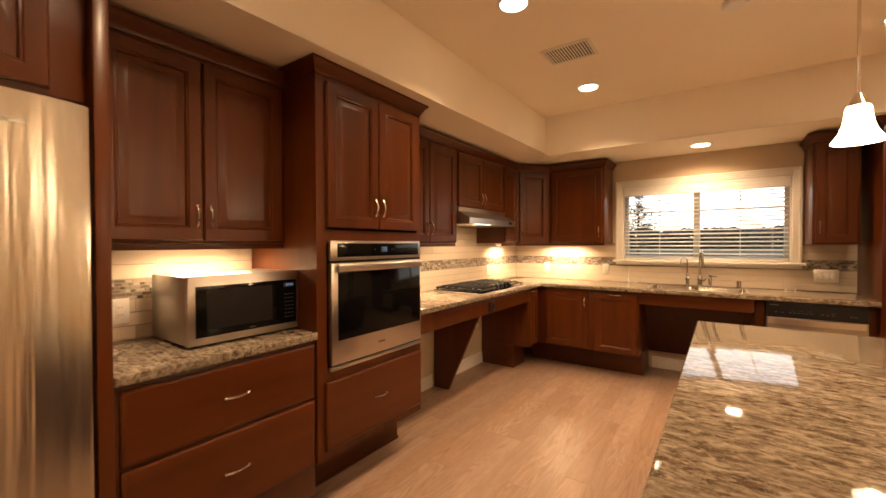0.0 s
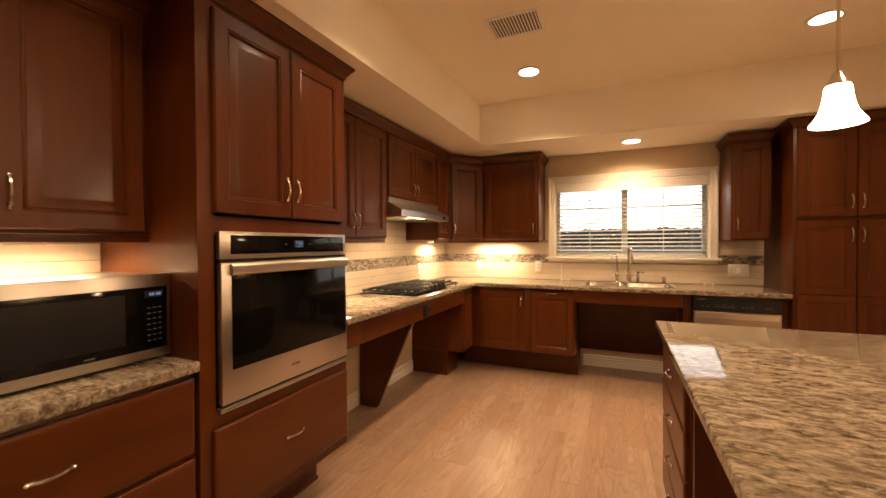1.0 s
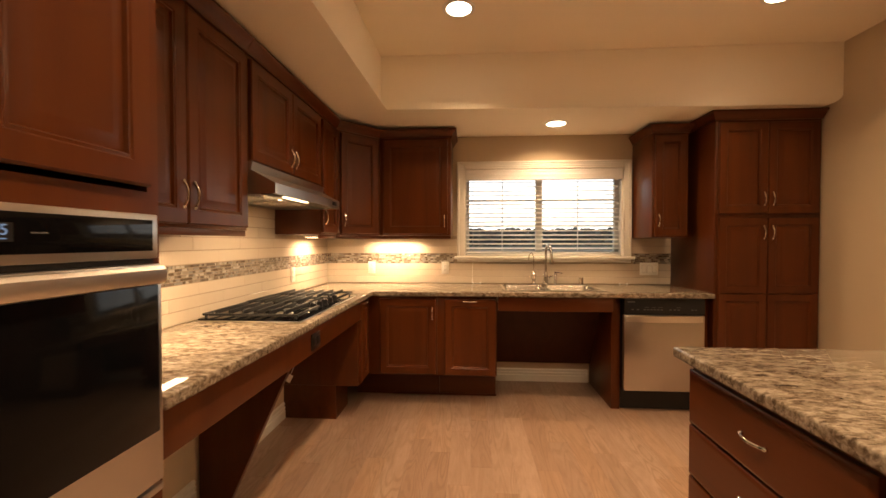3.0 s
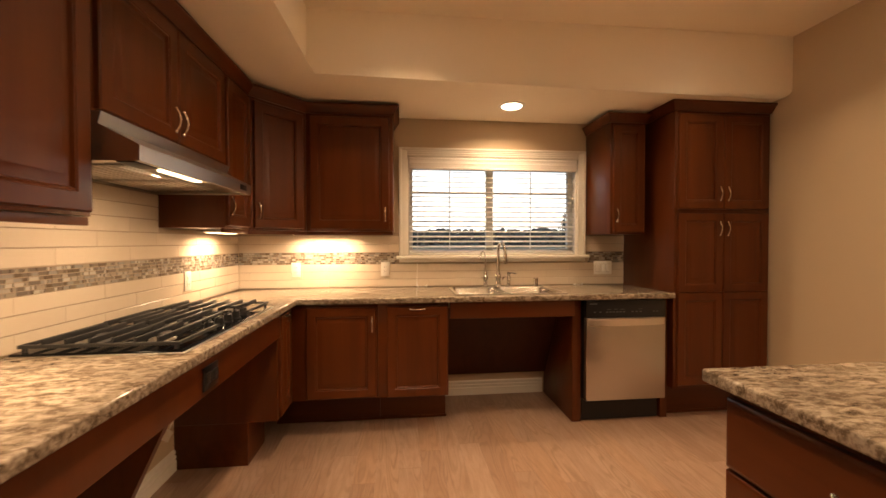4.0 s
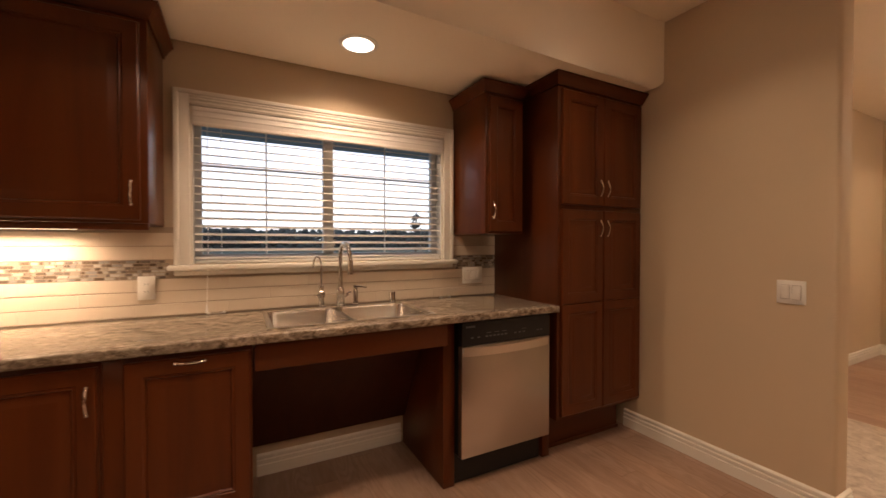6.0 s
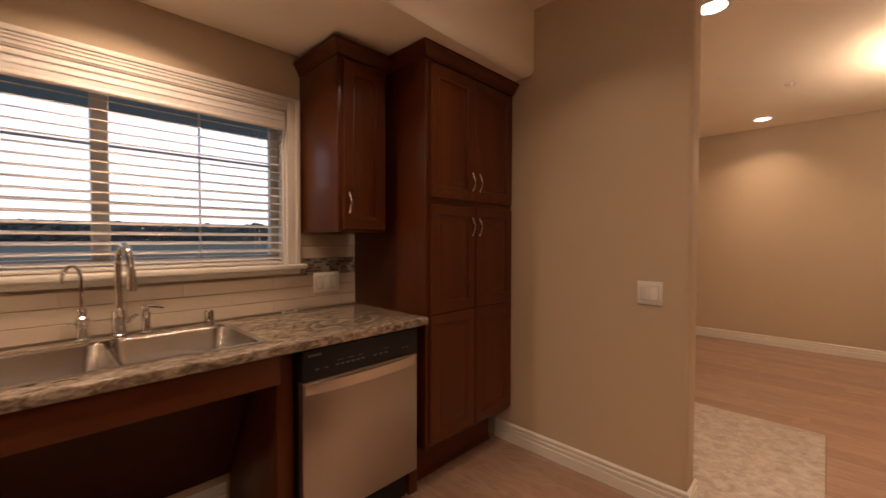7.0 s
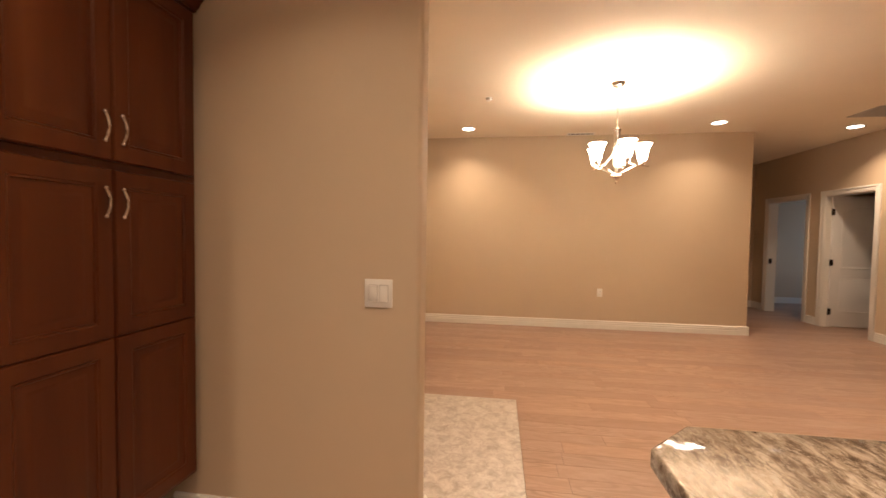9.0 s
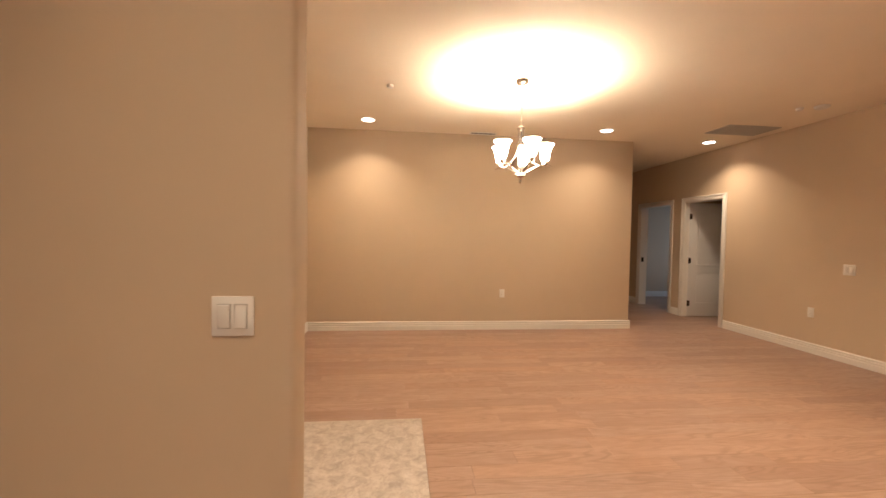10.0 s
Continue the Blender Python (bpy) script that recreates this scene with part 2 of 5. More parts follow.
def entry_stone():
    n = Nodes("mottled_entry_tile")
    co = n.coords()
    a = n.noise(co, 16, 5, 0.6, 0.7)
    b = n.noise(co, 45, 4, 0.6, 0.4)
    col = n.ramp(a, [(0.32, (0.34, 0.29, 0.25)), (0.5, (0.49, 0.435, 0.38)), (0.68, (0.60, 0.55, 0.49))])
    col = n.mix(n.ramp(b, [(0.35, (0.5, 0.5, 0.5)), (0.5, (0, 0, 0))]), col, (0.36, 0.31, 0.26))
    n.bump(a, 0.15, 0.004)
    return n.done(col, n.span(b, 0.35, 0.5))


entry_mat = entry_stone()


def glow(name, colour, strength, base=(0.8, 0.78, 0.72)):
    n = Nodes(name)
    n.done(base, 0.4)
    n.bsdf.inputs["Emission Color"].default_value = (*colour, 1)
    n.bsdf.inputs["Emission Strength"].default_value = strength
    return n.mat


bulb_glow = glow("lamp_lens", (1, 0.86, 0.66), 12)
shade_glow = glow("opal_glass_shade", (1, 0.80, 0.55), 45)
pendant_glow = glow("pendant_opal_glass", (1, 0.80, 0.53), 13)
strip_glow = glow("light_strip", (1, 0.80, 0.50), 5)
digit_glow = glow("display_digits", (0.35, 0.6, 1.0), 0.4, (0.02, 0.02, 0.03))
gap_grey = paint("switch_gap", (0.48, 0.45, 0.40), 0.6, 300, 0.02, 0.03)


def pane_glass():
    n = Nodes("window_glass")
    clear, shine = n.add("BsdfTransparent"), n.add("BsdfGlossy")
    clear.inputs[0].default_value = (0.93, 0.96, 0.97, 1)
    shine.inputs["Roughness"].default_value = 0.02
    fres = n.add("Fresnel", IOR=1.45)
    mixer = n.add("MixShader", Fac=fres.outputs[0])
    n.put(mixer.inputs[1], clear.outputs[0])
    n.put(mixer.inputs[2], shine.outputs[0])
    n.put(n.tree.nodes["Material Output"].inputs["Surface"], mixer.outputs[0])
    return n.mat


glass = pane_glass()
leaf_far = paint("far_foliage", (0.06, 0.08, 0.082), 0.9, 40, 0.3, 0.5)
bark = paint("bark", (0.07, 0.05, 0.035), 0.9, 60, 0.4, 0.3)
field = paint("dusky_field", (0.06, 0.092, 0.075), 0.95, 3, 0.3, 0.4)
# blue of the sky-lit shade under the eave, put into its base colour
eave_shade_blue = paint("eave_shade_blue", (0.32, 0.44, 0.58), 0.8, 60, 0.2)


# ---- mesh helpers ----
def box(bm, x0, x1, y0, y1, z0, z1, bevel=0.0, segments=2):
    res = bmesh.ops.create_cube(bm, size=1.0)
    vs = res["verts"]
    for v in vs:
        v.co = Vector(((x0 + x1) / 2 + v.co.x * (x1 - x0), (y0 + y1) / 2 + v.co.y * (y1 - y0), (z0 + z1) / 2 + v.co.z * (z1 - z0)))
    if bevel:
        edges = list({e for v in vs for e in v.link_edges})
        bmesh.ops.bevel(bm, geom=edges, offset=bevel, segments=segments, affect="EDGES", profile=0.5)
    return vs


def boxed(*dims, bevel=0.0, segments=2):
    bm = bmesh.new()
    box(bm, *dims, bevel=bevel, segments=segments)
    return bm


def to_mesh(name, bm, material, smooth=True):
    me = bpy.data.meshes.new(name)
    bmesh.ops.recalc_face_normals(bm, faces=bm.faces)
    bm.to_mesh(me)
    bm.free()
    me.materials.append(material)
    if smooth:
        me.shade_smooth()
        me.set_sharp_from_angle(angle=radians(35))
    return me


def part(name, bm, material, parent=None, label=""):
    ob = new(name, to_mesh(name, bm, material) if isinstance(bm, bmesh.types.BMesh) else bm)
    ob.parent = parent
    return tagged(ob, label)


def thing(name, m, label, category, group="", kind=""):
    ob = new(name)
    ob.empty_display_size = 0.1
    ob.matrix_world = m
    return tagged(ob, label, category, group, kind)


def single(name, bm, material, label, category, group="", kind="", m=None):
    ob = part(name, bm, material)
    if m is not None:
        ob.matrix_world = m
    return tagged(ob, label, category, group, kind)


def structure(name, bm, material, label, category):
    return single(name, bm, material, label, category, kind="structure")


def tube(bm, points, radius, sides=8, caps=True):
    """A round bar along points; radius may be one number or one for each point."""
    pts = [Vector(p) for p in points]
    rings = []
    side = None
    for i, p in enumerate(pts):
        d = (pts[min(i + 1, len(pts) - 1)] - pts[max(i - 1, 0)]).normalized()
        if side is None:
            side = d.orthogonal().normalized()
        side = (side - d * side.dot(d)).normalized()
        up = d.cross(side)
        r = radius[i] if isinstance(radius, (list, tuple)) else radius
        rings.append([bm.verts.new(p + r * (math.cos(2 * math.pi * k / sides) * side + math.sin(2 * math.pi * k / sides) * up)) for k in range(sides)])
    for a, b in zip(rings, rings[1:]):
        for k in range(sides):
            bm.faces.new((a[k], a[(k + 1) % sides], b[(k + 1) % sides], b[k]))
    if caps:
        bm.faces.new(rings[0][::-1])
        bm.faces.new(rings[-1])
    return bm


def lathe(bm, profile, centre=(0, 0, 0), sides=24, thickness=0.0):
    """A turned form from (radius, height) pairs round the z axis."""
    prof = list(profile)
    if thickness:
        prof += [(max(r - thickness, 0.0005), z) for r, z in reversed(profile)]
    c = Vector(centre)
    rings = [[bm.verts.new(c + Vector((r * math.cos(2 * math.pi * k / sides), r * math.sin(2 * math.pi * k / sides), z))) for k in range(sides)] for r, z in prof]
    pairs = list(zip(rings, rings[1:]))
    if thickness:
        pairs.append((rings[-1], rings[0]))
    for a, b in pairs:
        for k in range(sides):
            bm.faces.new((a[k], a[(k + 1) % sides], b[(k + 1) % sides], b[k]))
    if not thickness:
        bm.faces.new(rings[0][::-1])
        bm.faces.new(rings[-1])
    return bm


def prism(bm, outline, z0, z1, bevel=0.0, segments=3, which="all"):
    """An upright prism over an outline of (x, y)."""
    lo = [bm.verts.new((x, y, z0)) for x, y in outline]
    hi = [bm.verts.new((x, y, z1)) for x, y in outline]
    n = len(lo)
    bm.faces.new(lo[::-1])
    bm.faces.new(hi)
    for i in range(n):
        bm.faces.new((lo[i], lo[(i + 1) % n], hi[(i + 1) % n], hi[i]))
    if bevel:
        pick = []
        for vs in ([lo] if which == "low" else [hi] if which == "high" else [lo, hi]):
            for i in range(n):
                e = bm.edges.get((vs[i], vs[(i + 1) % n]))
                pick.append(e)
        if which == "all":
            pick += [bm.edges.get((lo[i], hi[i])) for i in range(n)]
        bmesh.ops.bevel(bm, geom=pick, offset=bevel, segments=segments, affect="EDGES", profile=0.5)
    return bm


def rings_plate(bm, x0, x1, z0, z1, steps, back=0.0):
    """A rectangular plate facing -y: steps of (inset, y) from the outer edge to the middle."""
    rings = []
    for inset, y in [(0.0, back)] + list(steps):
        rings.append([bm.verts.new((x, y, z)) for x, z in ((x0 + inset, z0 + inset), (x1 - inset, z0 + inset), (x1 - inset, z1 - inset), (x0 + inset, z1 - inset))])
    bm.faces.new(rings[0][::-1])
    for a, b in zip(rings, rings[1:]):
        for k in range(4):
            bm.faces.new((a[k], a[(k + 1) % 4], b[(k + 1) % 4], b[k]))
    bm.faces.new(rings[-1])
    return bm


def cut_slab(bm, xs, ys, inside, z0, z1, bevel):
    """A slab made of grid cells for which inside(x, y) holds, with rounded outer edges."""
    grid = {}

    def vert(i, j):
        if (i, j) not in grid:
            grid[i, j] = bm.verts.new((xs[i], ys[j], z1))
        return grid[i, j]
    faces = [bm.faces.new((vert(i, j), vert(i + 1, j), vert(i + 1, j + 1), vert(i, j + 1)))
             for i in range(len(xs) - 1) for j in range(len(ys) - 1) if inside((xs[i] + xs[i + 1]) / 2, (ys[j] + ys[j + 1]) / 2)]
    ext = bmesh.ops.extrude_face_region(bm, geom=faces)
    for v in ext["geom"]:
        if isinstance(v, bmesh.types.BMVert):
            v.co.z = z0
    bmesh.ops.recalc_face_normals(bm, faces=bm.faces)
    sharp = [e for e in bm.edges if len(e.link_faces) == 2 and e.calc_face_angle() > 1.0]
    bmesh.ops.bevel(bm, geom=sharp, offset=bevel, segments=3, affect="EDGES", profile=0.5)
    return bm


# ---- the large structure ----
T = 0.14


def wall(name, dims_list, label="beige painted plaster wall", material=wall_paint, bevel_end=None):
    bm = bmesh.new()
    for d in dims_list:
        box(bm, *d)
    return structure(name, bm, material, label, "wall")


WX0, WX1, WZ0, WZ1 = -0.88, 0.58, 1.18, 1.995
wall("wall_west", [(WEST - T, WEST, SOUTH - T, NORTH + T, 0, CEIL)])
wall("wall_north", [(WEST, WX0, NORTH, NORTH + T, 0, CEIL), (WX1, EAST + T, NORTH, NORTH + T, 0, CEIL), (WX0, WX1, NORTH, NORTH + T, 0, WZ0), (WX0, WX1, NORTH, NORTH + T, WZ1, CEIL)],
     "beige painted wall with an opening for the window")
bm = bmesh.new()
prism(bm, [(EAST, NORTH), (EAST, 3.335), (EAST + T, 3.335), (EAST + T, NORTH)], 0, CEIL)
bmesh.ops.bevel(bm, geom=[e for e in bm.edges if abs(e.verts[0].co.y - 3.335) < 0.01 and abs(e.verts[1].co.y - 3.335) < 0.01 and abs(e.verts[0].co.z - e.verts[1].co.z) > 1],
                offset=0.022, segments=5, affect="EDGES", profile=0.5)
structure("wall_east", bm, wall_paint, "short beige wall with rounded end beside the pantry", "wall")
wall("wall_living_north", [(EAST + T, FAR + T, LIVING_N, LIVING_N + T, 0, CEIL)])
bm = bmesh.new()
prism(bm, [(FAR, FAR_END), (FAR + T, FAR_END), (FAR + T, LIVING_N), (FAR, LIVING_N)], 0, CEIL)
bmesh.ops.bevel(bm, geom=[e for e in bm.edges if abs(e.verts[0].co.y - FAR_END) < 0.01 and abs(e.verts[1].co.y - FAR_END) < 0.01 and abs(e.verts[0].co.z - e.verts[1].co.z) > 1],
                offset=0.02, segments=4, affect="EDGES", profile=0.5)
structure("wall_far", bm, wall_paint, "long beige wall of the empty living room", "wall")
wall("wall_hall_north", [(FAR + T, HALL_END + T, FAR_END, FAR_END + T, 0, CEIL)])
wall("wall_hall_end", [(HALL_END, HALL_END + T, SOUTH, FAR_END, 0, CEIL)])
D2, D1, DZ = (6.03, 6.83), (7.18, 8.07), 1.955
wall("wall_south", [(WEST, D2[0], SOUTH - T, SOUTH, 0, CEIL), (D2[1], D1[0], SOUTH - T, SOUTH, 0, CEIL), (D1[1], 9.24, SOUTH - T, SOUTH, 0, CEIL),
                    (*D2, SOUTH - T, SOUTH, DZ, CEIL), (*D1, SOUTH - T, SOUTH, DZ, CEIL)], "beige wall with two doorways")
BW = (7.35, 8.95, 0.8, 2.15)
wall("wall_bedroom_south", [(7.06, BW[0], -5.34, -5.2, 0, CEIL), (BW[1], 9.1, -5.34, -5.2, 0, CEIL), (BW[0], BW[1], -5.34, -5.2, 0, BW[2]), (BW[0], BW[1], -5.34, -5.2, BW[3], CEIL)])
area_lamp("bedroom_daylight", ((BW[0] + BW[1]) / 2, -5.22, 1.5), ((BW[0] + BW[1]) / 2, 0, 1.3), 9, 1.4, 1.2, 170, (0.5, 0.7, 1.0))
wall("wall_bedroom_east", [(9.1, 9.24, -5.34, SOUTH - T, 0, CEIL)])
wall("wall_bedroom_west", [(6.92, 7.06, -5.34, SOUTH - T, 0, CEIL)])
wall("wall_closet_west", [(5.2, 5.34, -4.0, SOUTH - T, 0, CEIL)])
wall("wall_closet_south", [(5.34, 6.92, -4.0, -3.86, 0, CEIL)])
bm = bmesh.new()
box(bm, WEST - T, 9.24, -5.34, NORTH + T, CEIL, CEIL + 0.15)
prism(bm, [(WEST, SOUTH), (-1.50, SOUTH), (-1.50, 4.18), (EAST, 4.18), (EAST, NORTH), (WEST, NORTH)], SOFFIT, CEIL, 0.055, 8, "low")
structure("ceiling", bm, ceiling_paint, "cream plaster ceiling with a rounded soffit over the cabinets", "ceiling")
structure("roof_eave", boxed(WEST - 0.6, 3.0, NORTH + T + 0.002, 5.78, 2.03, 2.30, bevel=0.01), eave_shade_blue, "shaded roof eave outside above the window", "eave")
structure("floor", boxed(WEST - T, 9.24, -5.34, NORTH + T, -0.16, -0.012), grout, "subfloor under the oak planks", "floor")


def baseboard(name, x0, y0, x1, y1, face, label="white moulded baseboard"):
    """A grooved skirting between two points; face is the side of the room it looks to."""
    d = Vector((x1 - x0, y1 - y0, 0))
    length = d.length
    d.normalize()
    nrm = Vector((*face, 0))
    prof = [(0.0, 0.0), (0.016, 0.0), (0.016, 0.058), (0.009, 0.062), (0.009, 0.067), (0.015, 0.071), (0.015, 0.085), (0.007, 0.089), (0.007, 0.094), (0.012, 0.098), (0.012, 0.110), (0.005, 0.118), (0.0, 0.12)]
    bm = bmesh.new()
    a = [bm.verts.new(Vector((x0, y0, 0.001)) + nrm * p + Vector((0, 0, z))) for p, z in prof]
    b = [bm.verts.new(Vector((x0, y0, 0.001)) + d * length + nrm * p + Vector((0, 0, z))) for p, z in prof]
    for i in range(len(prof) - 1):
        bm.faces.new((a[i], a[i + 1], b[i + 1], b[i]))
    bm.faces.new(a)
    bm.faces.new(b[::-1])
    return structure(name, bm, white_paint, label, "baseboard")


baseboard("baseboard", EAST, 3.335, EAST, 4.45, (-1, 0))
baseboard("baseboard", EAST - 0.016, 3.335, EAST + T + 0.016, 3.335, (0, -1))
baseboard("baseboard", EAST + T, 3.335, EAST + T, LIVING_N, (1, 0))
baseboard("baseboard", EAST + T, LIVING_N, FAR, LIVING_N, (0, -1))
baseboard("baseboard", FAR, FAR_END - 0.016, FAR, LIVING_N, (-1, 0))
baseboard("baseboard", FAR, FAR_END, FAR + T, FAR_END, (0, -1))
baseboard("baseboard", HALL_END, SOUTH, HALL_END, FAR_END, (-1, 0))
baseboard("baseboard", -1.5, SOUTH, D2[0] - 0.075, SOUTH, (0, 1))
baseboard("baseboard", D2[1] + 0.075, SOUTH, D1[0] - 0.075, SOUTH, (0, 1))
baseboard("baseboard", D1[1] + 0.075, SOUTH, HALL_END, SOUTH, (0, 1))
baseboard("baseboard", 9.1, -5.2, 9.1, SOUTH - T, (-1, 0))
baseboard("baseboard", WEST, 2.17, WEST, 3.10, (1, 0))
baseboard("baseboard", WEST, 3.16, WEST, 4.06, (1, 0))
baseboard("baseboard", -0.58, NORTH, 0.27, NORTH, (0, -1))


def door_trim(name, x0, x1, y, z, label):
    """Jambs, head and moulded casing round a doorway in the south wall."""
    ob = thing(name, Matrix(), label, "doorway", kind="structure")
    part("jamb", boxed(x0, x0 + 0.018, y - T - 0.003, y + 0.003, 0, z), white_paint, ob)
    part("jamb", boxed(x1 - 0.018, x1, y - T - 0.003, y + 0.003, 0, z), white_paint, ob)
    part("head_jamb", boxed(x0 + 0.018, x1 - 0.018, y - T - 0.003, y + 0.003, z - 0.018, z), white_paint, ob)
    for nm, d in (("casing", (x0 - 0.07, x0 + 0.006, 0, z + 0.07)), ("casing", (x1 - 0.006, x1 + 0.07, 0, z + 0.07)), ("head_casing", (x0 + 0.006, x1 - 0.006, z - 0.006, z + 0.07))):
        bm = bmesh.new()
        box(bm, d[0], d[1], y + 0.001, y + 0.014, d[2], d[3], 0.003)
        if nm == "casing":
            edge = d[0] if d[0] < x0 - 0.05 else d[1] - 0.024
            box(bm, edge, edge + 0.024, y + 0.012, y + 0.023, d[2], d[3] - 0.001, 0.004)
        else:
            box(bm, d[0] - 0.045, d[1] + 0.045, y + 0.012, y + 0.023, d[3] - 0.024, d[3], 0.004)
        part(nm, bm, white_paint, ob)
    return ob


trim2 = door_trim("door_2", *D2, SOUTH, DZ, "white moulded doorway trim with open door")
trim1 = door_trim("door_1", *D1, SOUTH, DZ, "white moulded doorway trim into a daylit bedroom")
part("strike_plate", boxed(D1[1] - 0.022, D1[1] - 0.017, SOUTH - 0.07, SOUTH - 0.02, 0.86, 0.95, bevel=0.001), bronze, trim1, "dark bronze strike plate")

# the open door leaf: hinged on the far jamb, swung into the dark room
leaf = thing("interior_door", pose(D2[1] - 0.02, SOUTH - 0.075, 0.012, 0, 0, -93), "white two-panel interior door standing open", "door")
LW, LH = 0.775, 1.93
bm = bmesh.new()
box(bm, 0, LW, -0.017, 0.017, 0, LH, 0.002)
part("leaf", bm, door_paint, leaf)
for sy in (-1, 1):
    for z0, z1, arch in ((0.22, 0.72, False), (0.86, 1.78, True)):
        bm = bmesh.new()
        xs = [0.12 + (LW - 0.24) * k / 12 for k in range(13)]
        top = [z1 - (0.0 if not arch else 0.10 * (2 * k / 12 - 1) ** 2) for k in range(13)]
        outer = [(0.12, z0), (LW - 0.12, z0)] + [(x, z) for x, z in reversed(list(zip(xs, top)))]
        cx, cz = LW / 2, (z0 + z1) / 2
        prev = None
        for scale_x, scale_z, y in ((1, 1, 0.017), (0.965, 0.98, 0.024), (0.93, 0.955, 0.019), (0.84, 0.90, 0.023)):
            ring = [bm.verts.new((cx + (x - cx) * scale_x, sy * y, cz + (z - cz) * scale_z)) for x, z in outer]
            if prev:
                for k in range(len(ring)):
                    bm.faces.new((prev[k], prev[(k + 1) % len(ring)], ring[(k + 1) % len(ring)], ring[k]))
            prev = ring
        bm.faces.new(prev)
        part("door_panel", bm, door_paint, leaf)
for hz in (0.22, 0.95, 1.70):
    bm = bmesh.new()
    tube(bm, [(-0.008, -0.022, hz - 0.05), (-0.008, -0.022, hz + 0.05)], 0.008)
    box(bm, -0.008, 0.03, -0.021, -0.016, hz - 0.045, hz + 0.045)
    part("hinge", bm, bronze, leaf, "dark bronze butt hinge")
bm = bmesh.new()
lathe(bm, [(0.025, 0), (0.025, 0.008), (0.01, 0.012), (0.01, 0.03), (0.024, 0.04), (0.026, 0.055), (0.015, 0.065)], sides=16)
bmesh.ops.rotate(bm, verts=bm.verts, matrix=Matrix.Rotation(radians(90), 3, "X"))
bmesh.ops.translate(bm, verts=bm.verts, vec=(LW - 0.06, -0.017, 0.93))
part("door_knob", bm, bronze, leaf, "dark bronze round knob")

# ---- kitchen window, blind and what lies outside ----
win = thing("window_1", Matrix(), "white sliding window with moulded casing over the sink", "window", kind="structure")
YF = NORTH
for nm, d in (("window_casing", (WX0 - 0.07, WX0, WZ0, WZ1 + 0.075)), ("window_casing", (WX1, WX1 + 0.07, WZ0, WZ1 + 0.075)), ("head_casing", (WX0, WX1, WZ1, WZ1 + 0.075))):
    bm = bmesh.new()
    box(bm, d[0], d[1], YF - 0.022, YF - 0.001, d[2], d[3], 0.004)
    if nm == "head_casing":
        box(bm, d[0] - 0.05, d[1] + 0.05, YF - 0.034, YF - 0.02, d[3] - 0.024, d[3] - 0.001, 0.005)
        for z in (0.006, 0.024, 0.039):
            box(bm, d[0], d[1], YF - 0.028, YF - 0.02, d[2] + z, d[2] + z + 0.011, 0.003)
    else:
        e = d[0] if d[0] < WX0 - 0.05 else d[1] - 0.024
        box(bm, e, e + 0.024, YF - 0.034, YF - 0.02, d[2], d[3] - 0.002, 0.005)
    part(nm, bm, white_paint, win)
part("window_sill", boxed(WX0 - 0.095, WX1 + 0.095, YF - 0.055, YF + 0.07, WZ0 - 0.028, WZ0 - 0.001, bevel=0.007, segments=3), white_paint, win)
part("apron", boxed(WX0 - 0.07, WX1 + 0.07, YF - 0.022, YF - 0.011, WZ0 - 0.055, WZ0 - 0.029, bevel=0.003), white_paint, win)
bm = bmesh.new()
for d in ((WX0, WX0 + 0.012, WZ0, WZ1), (WX1 - 0.012, WX1, WZ0, WZ1), (WX0 + 0.012, WX1 - 0.012, WZ1 - 0.012, WZ1)):
    box(bm, d[0], d[1], YF - 0.003, YF + 0.07, d[2], d[3])
part("reveal", bm, white_paint, win)
yo = YF + 0.085
bm = bmesh.new()
for d in ((WX0, WX0 + 0.045, WZ0, WZ1), (WX1 - 0.045, WX1, WZ0, WZ1), (WX0 + 0.045, WX1 - 0.045, WZ0, WZ0 + 0.05), (WX0 + 0.045, WX1 - 0.045, WZ1 - 0.045, WZ1)):
    box(bm, d[0], d[1], yo, yo + 0.045, d[2], d[3], 0.003)
part("window_frame", bm, vinyl, win)
xm = -0.17
part("meeting_stile", boxed(xm - 0.03, xm + 0.03, yo - 0.008, yo + 0.04, WZ0 + 0.05, WZ1 - 0.045, bevel=0.003), vinyl, win)
for a, b in ((WX0 + 0.045, xm - 0.03), (xm + 0.03, WX1 - 0.045)):
    p = part("pane", boxed(a, b, yo + 0.016, yo + 0.021, WZ0 + 0.05, WZ1 - 0.045), glass, win)
    p.visible_shadow = False
    rise = (WZ1 - WZ0 - 0.095) / 3
    for k in (1, 2):
        z = WZ0 + 0.05 + rise * k
        part("muntin", boxed(a, b, yo + 0.0115, yo + 0.0152, z - 0.006, z + 0.006), vinyl, win)
    part("muntin", boxed((a + b) / 2 - 0.0045, (a + b) / 2 + 0.0045, yo + 0.0085, yo + 0.0112, WZ0 + 0.05, WZ1 - 0.045), vinyl, win)

blind = thing("window_blind", pose(0, YF + 0.035, 0), "white two-inch slatted blind lowered with open slats", "window blind")
bx0, bx1 = WX0 + 0.018, WX1 - 0.018
bm = bmesh.new()
box(bm, bx0 - 0.004, bx1 + 0.004, -0.062, -0.045, WZ1 - 0.105, WZ1 - 0.006, 0.004)
va = part("valance", bm, slat_paint, blind, "white moulded valance")
part("valance_bead", boxed(bx0 - 0.004, bx1 + 0.004, -0.068, -0.0622, WZ1 - 0.03, WZ1 - 0.01, bevel=0.002), slat_paint, va)
part("valance_bead", boxed(bx0 - 0.004, bx1 + 0.004, -0.066, -0.0622, WZ1 - 0.10, WZ1 - 0.085, bevel=0.0015), slat_paint, va)
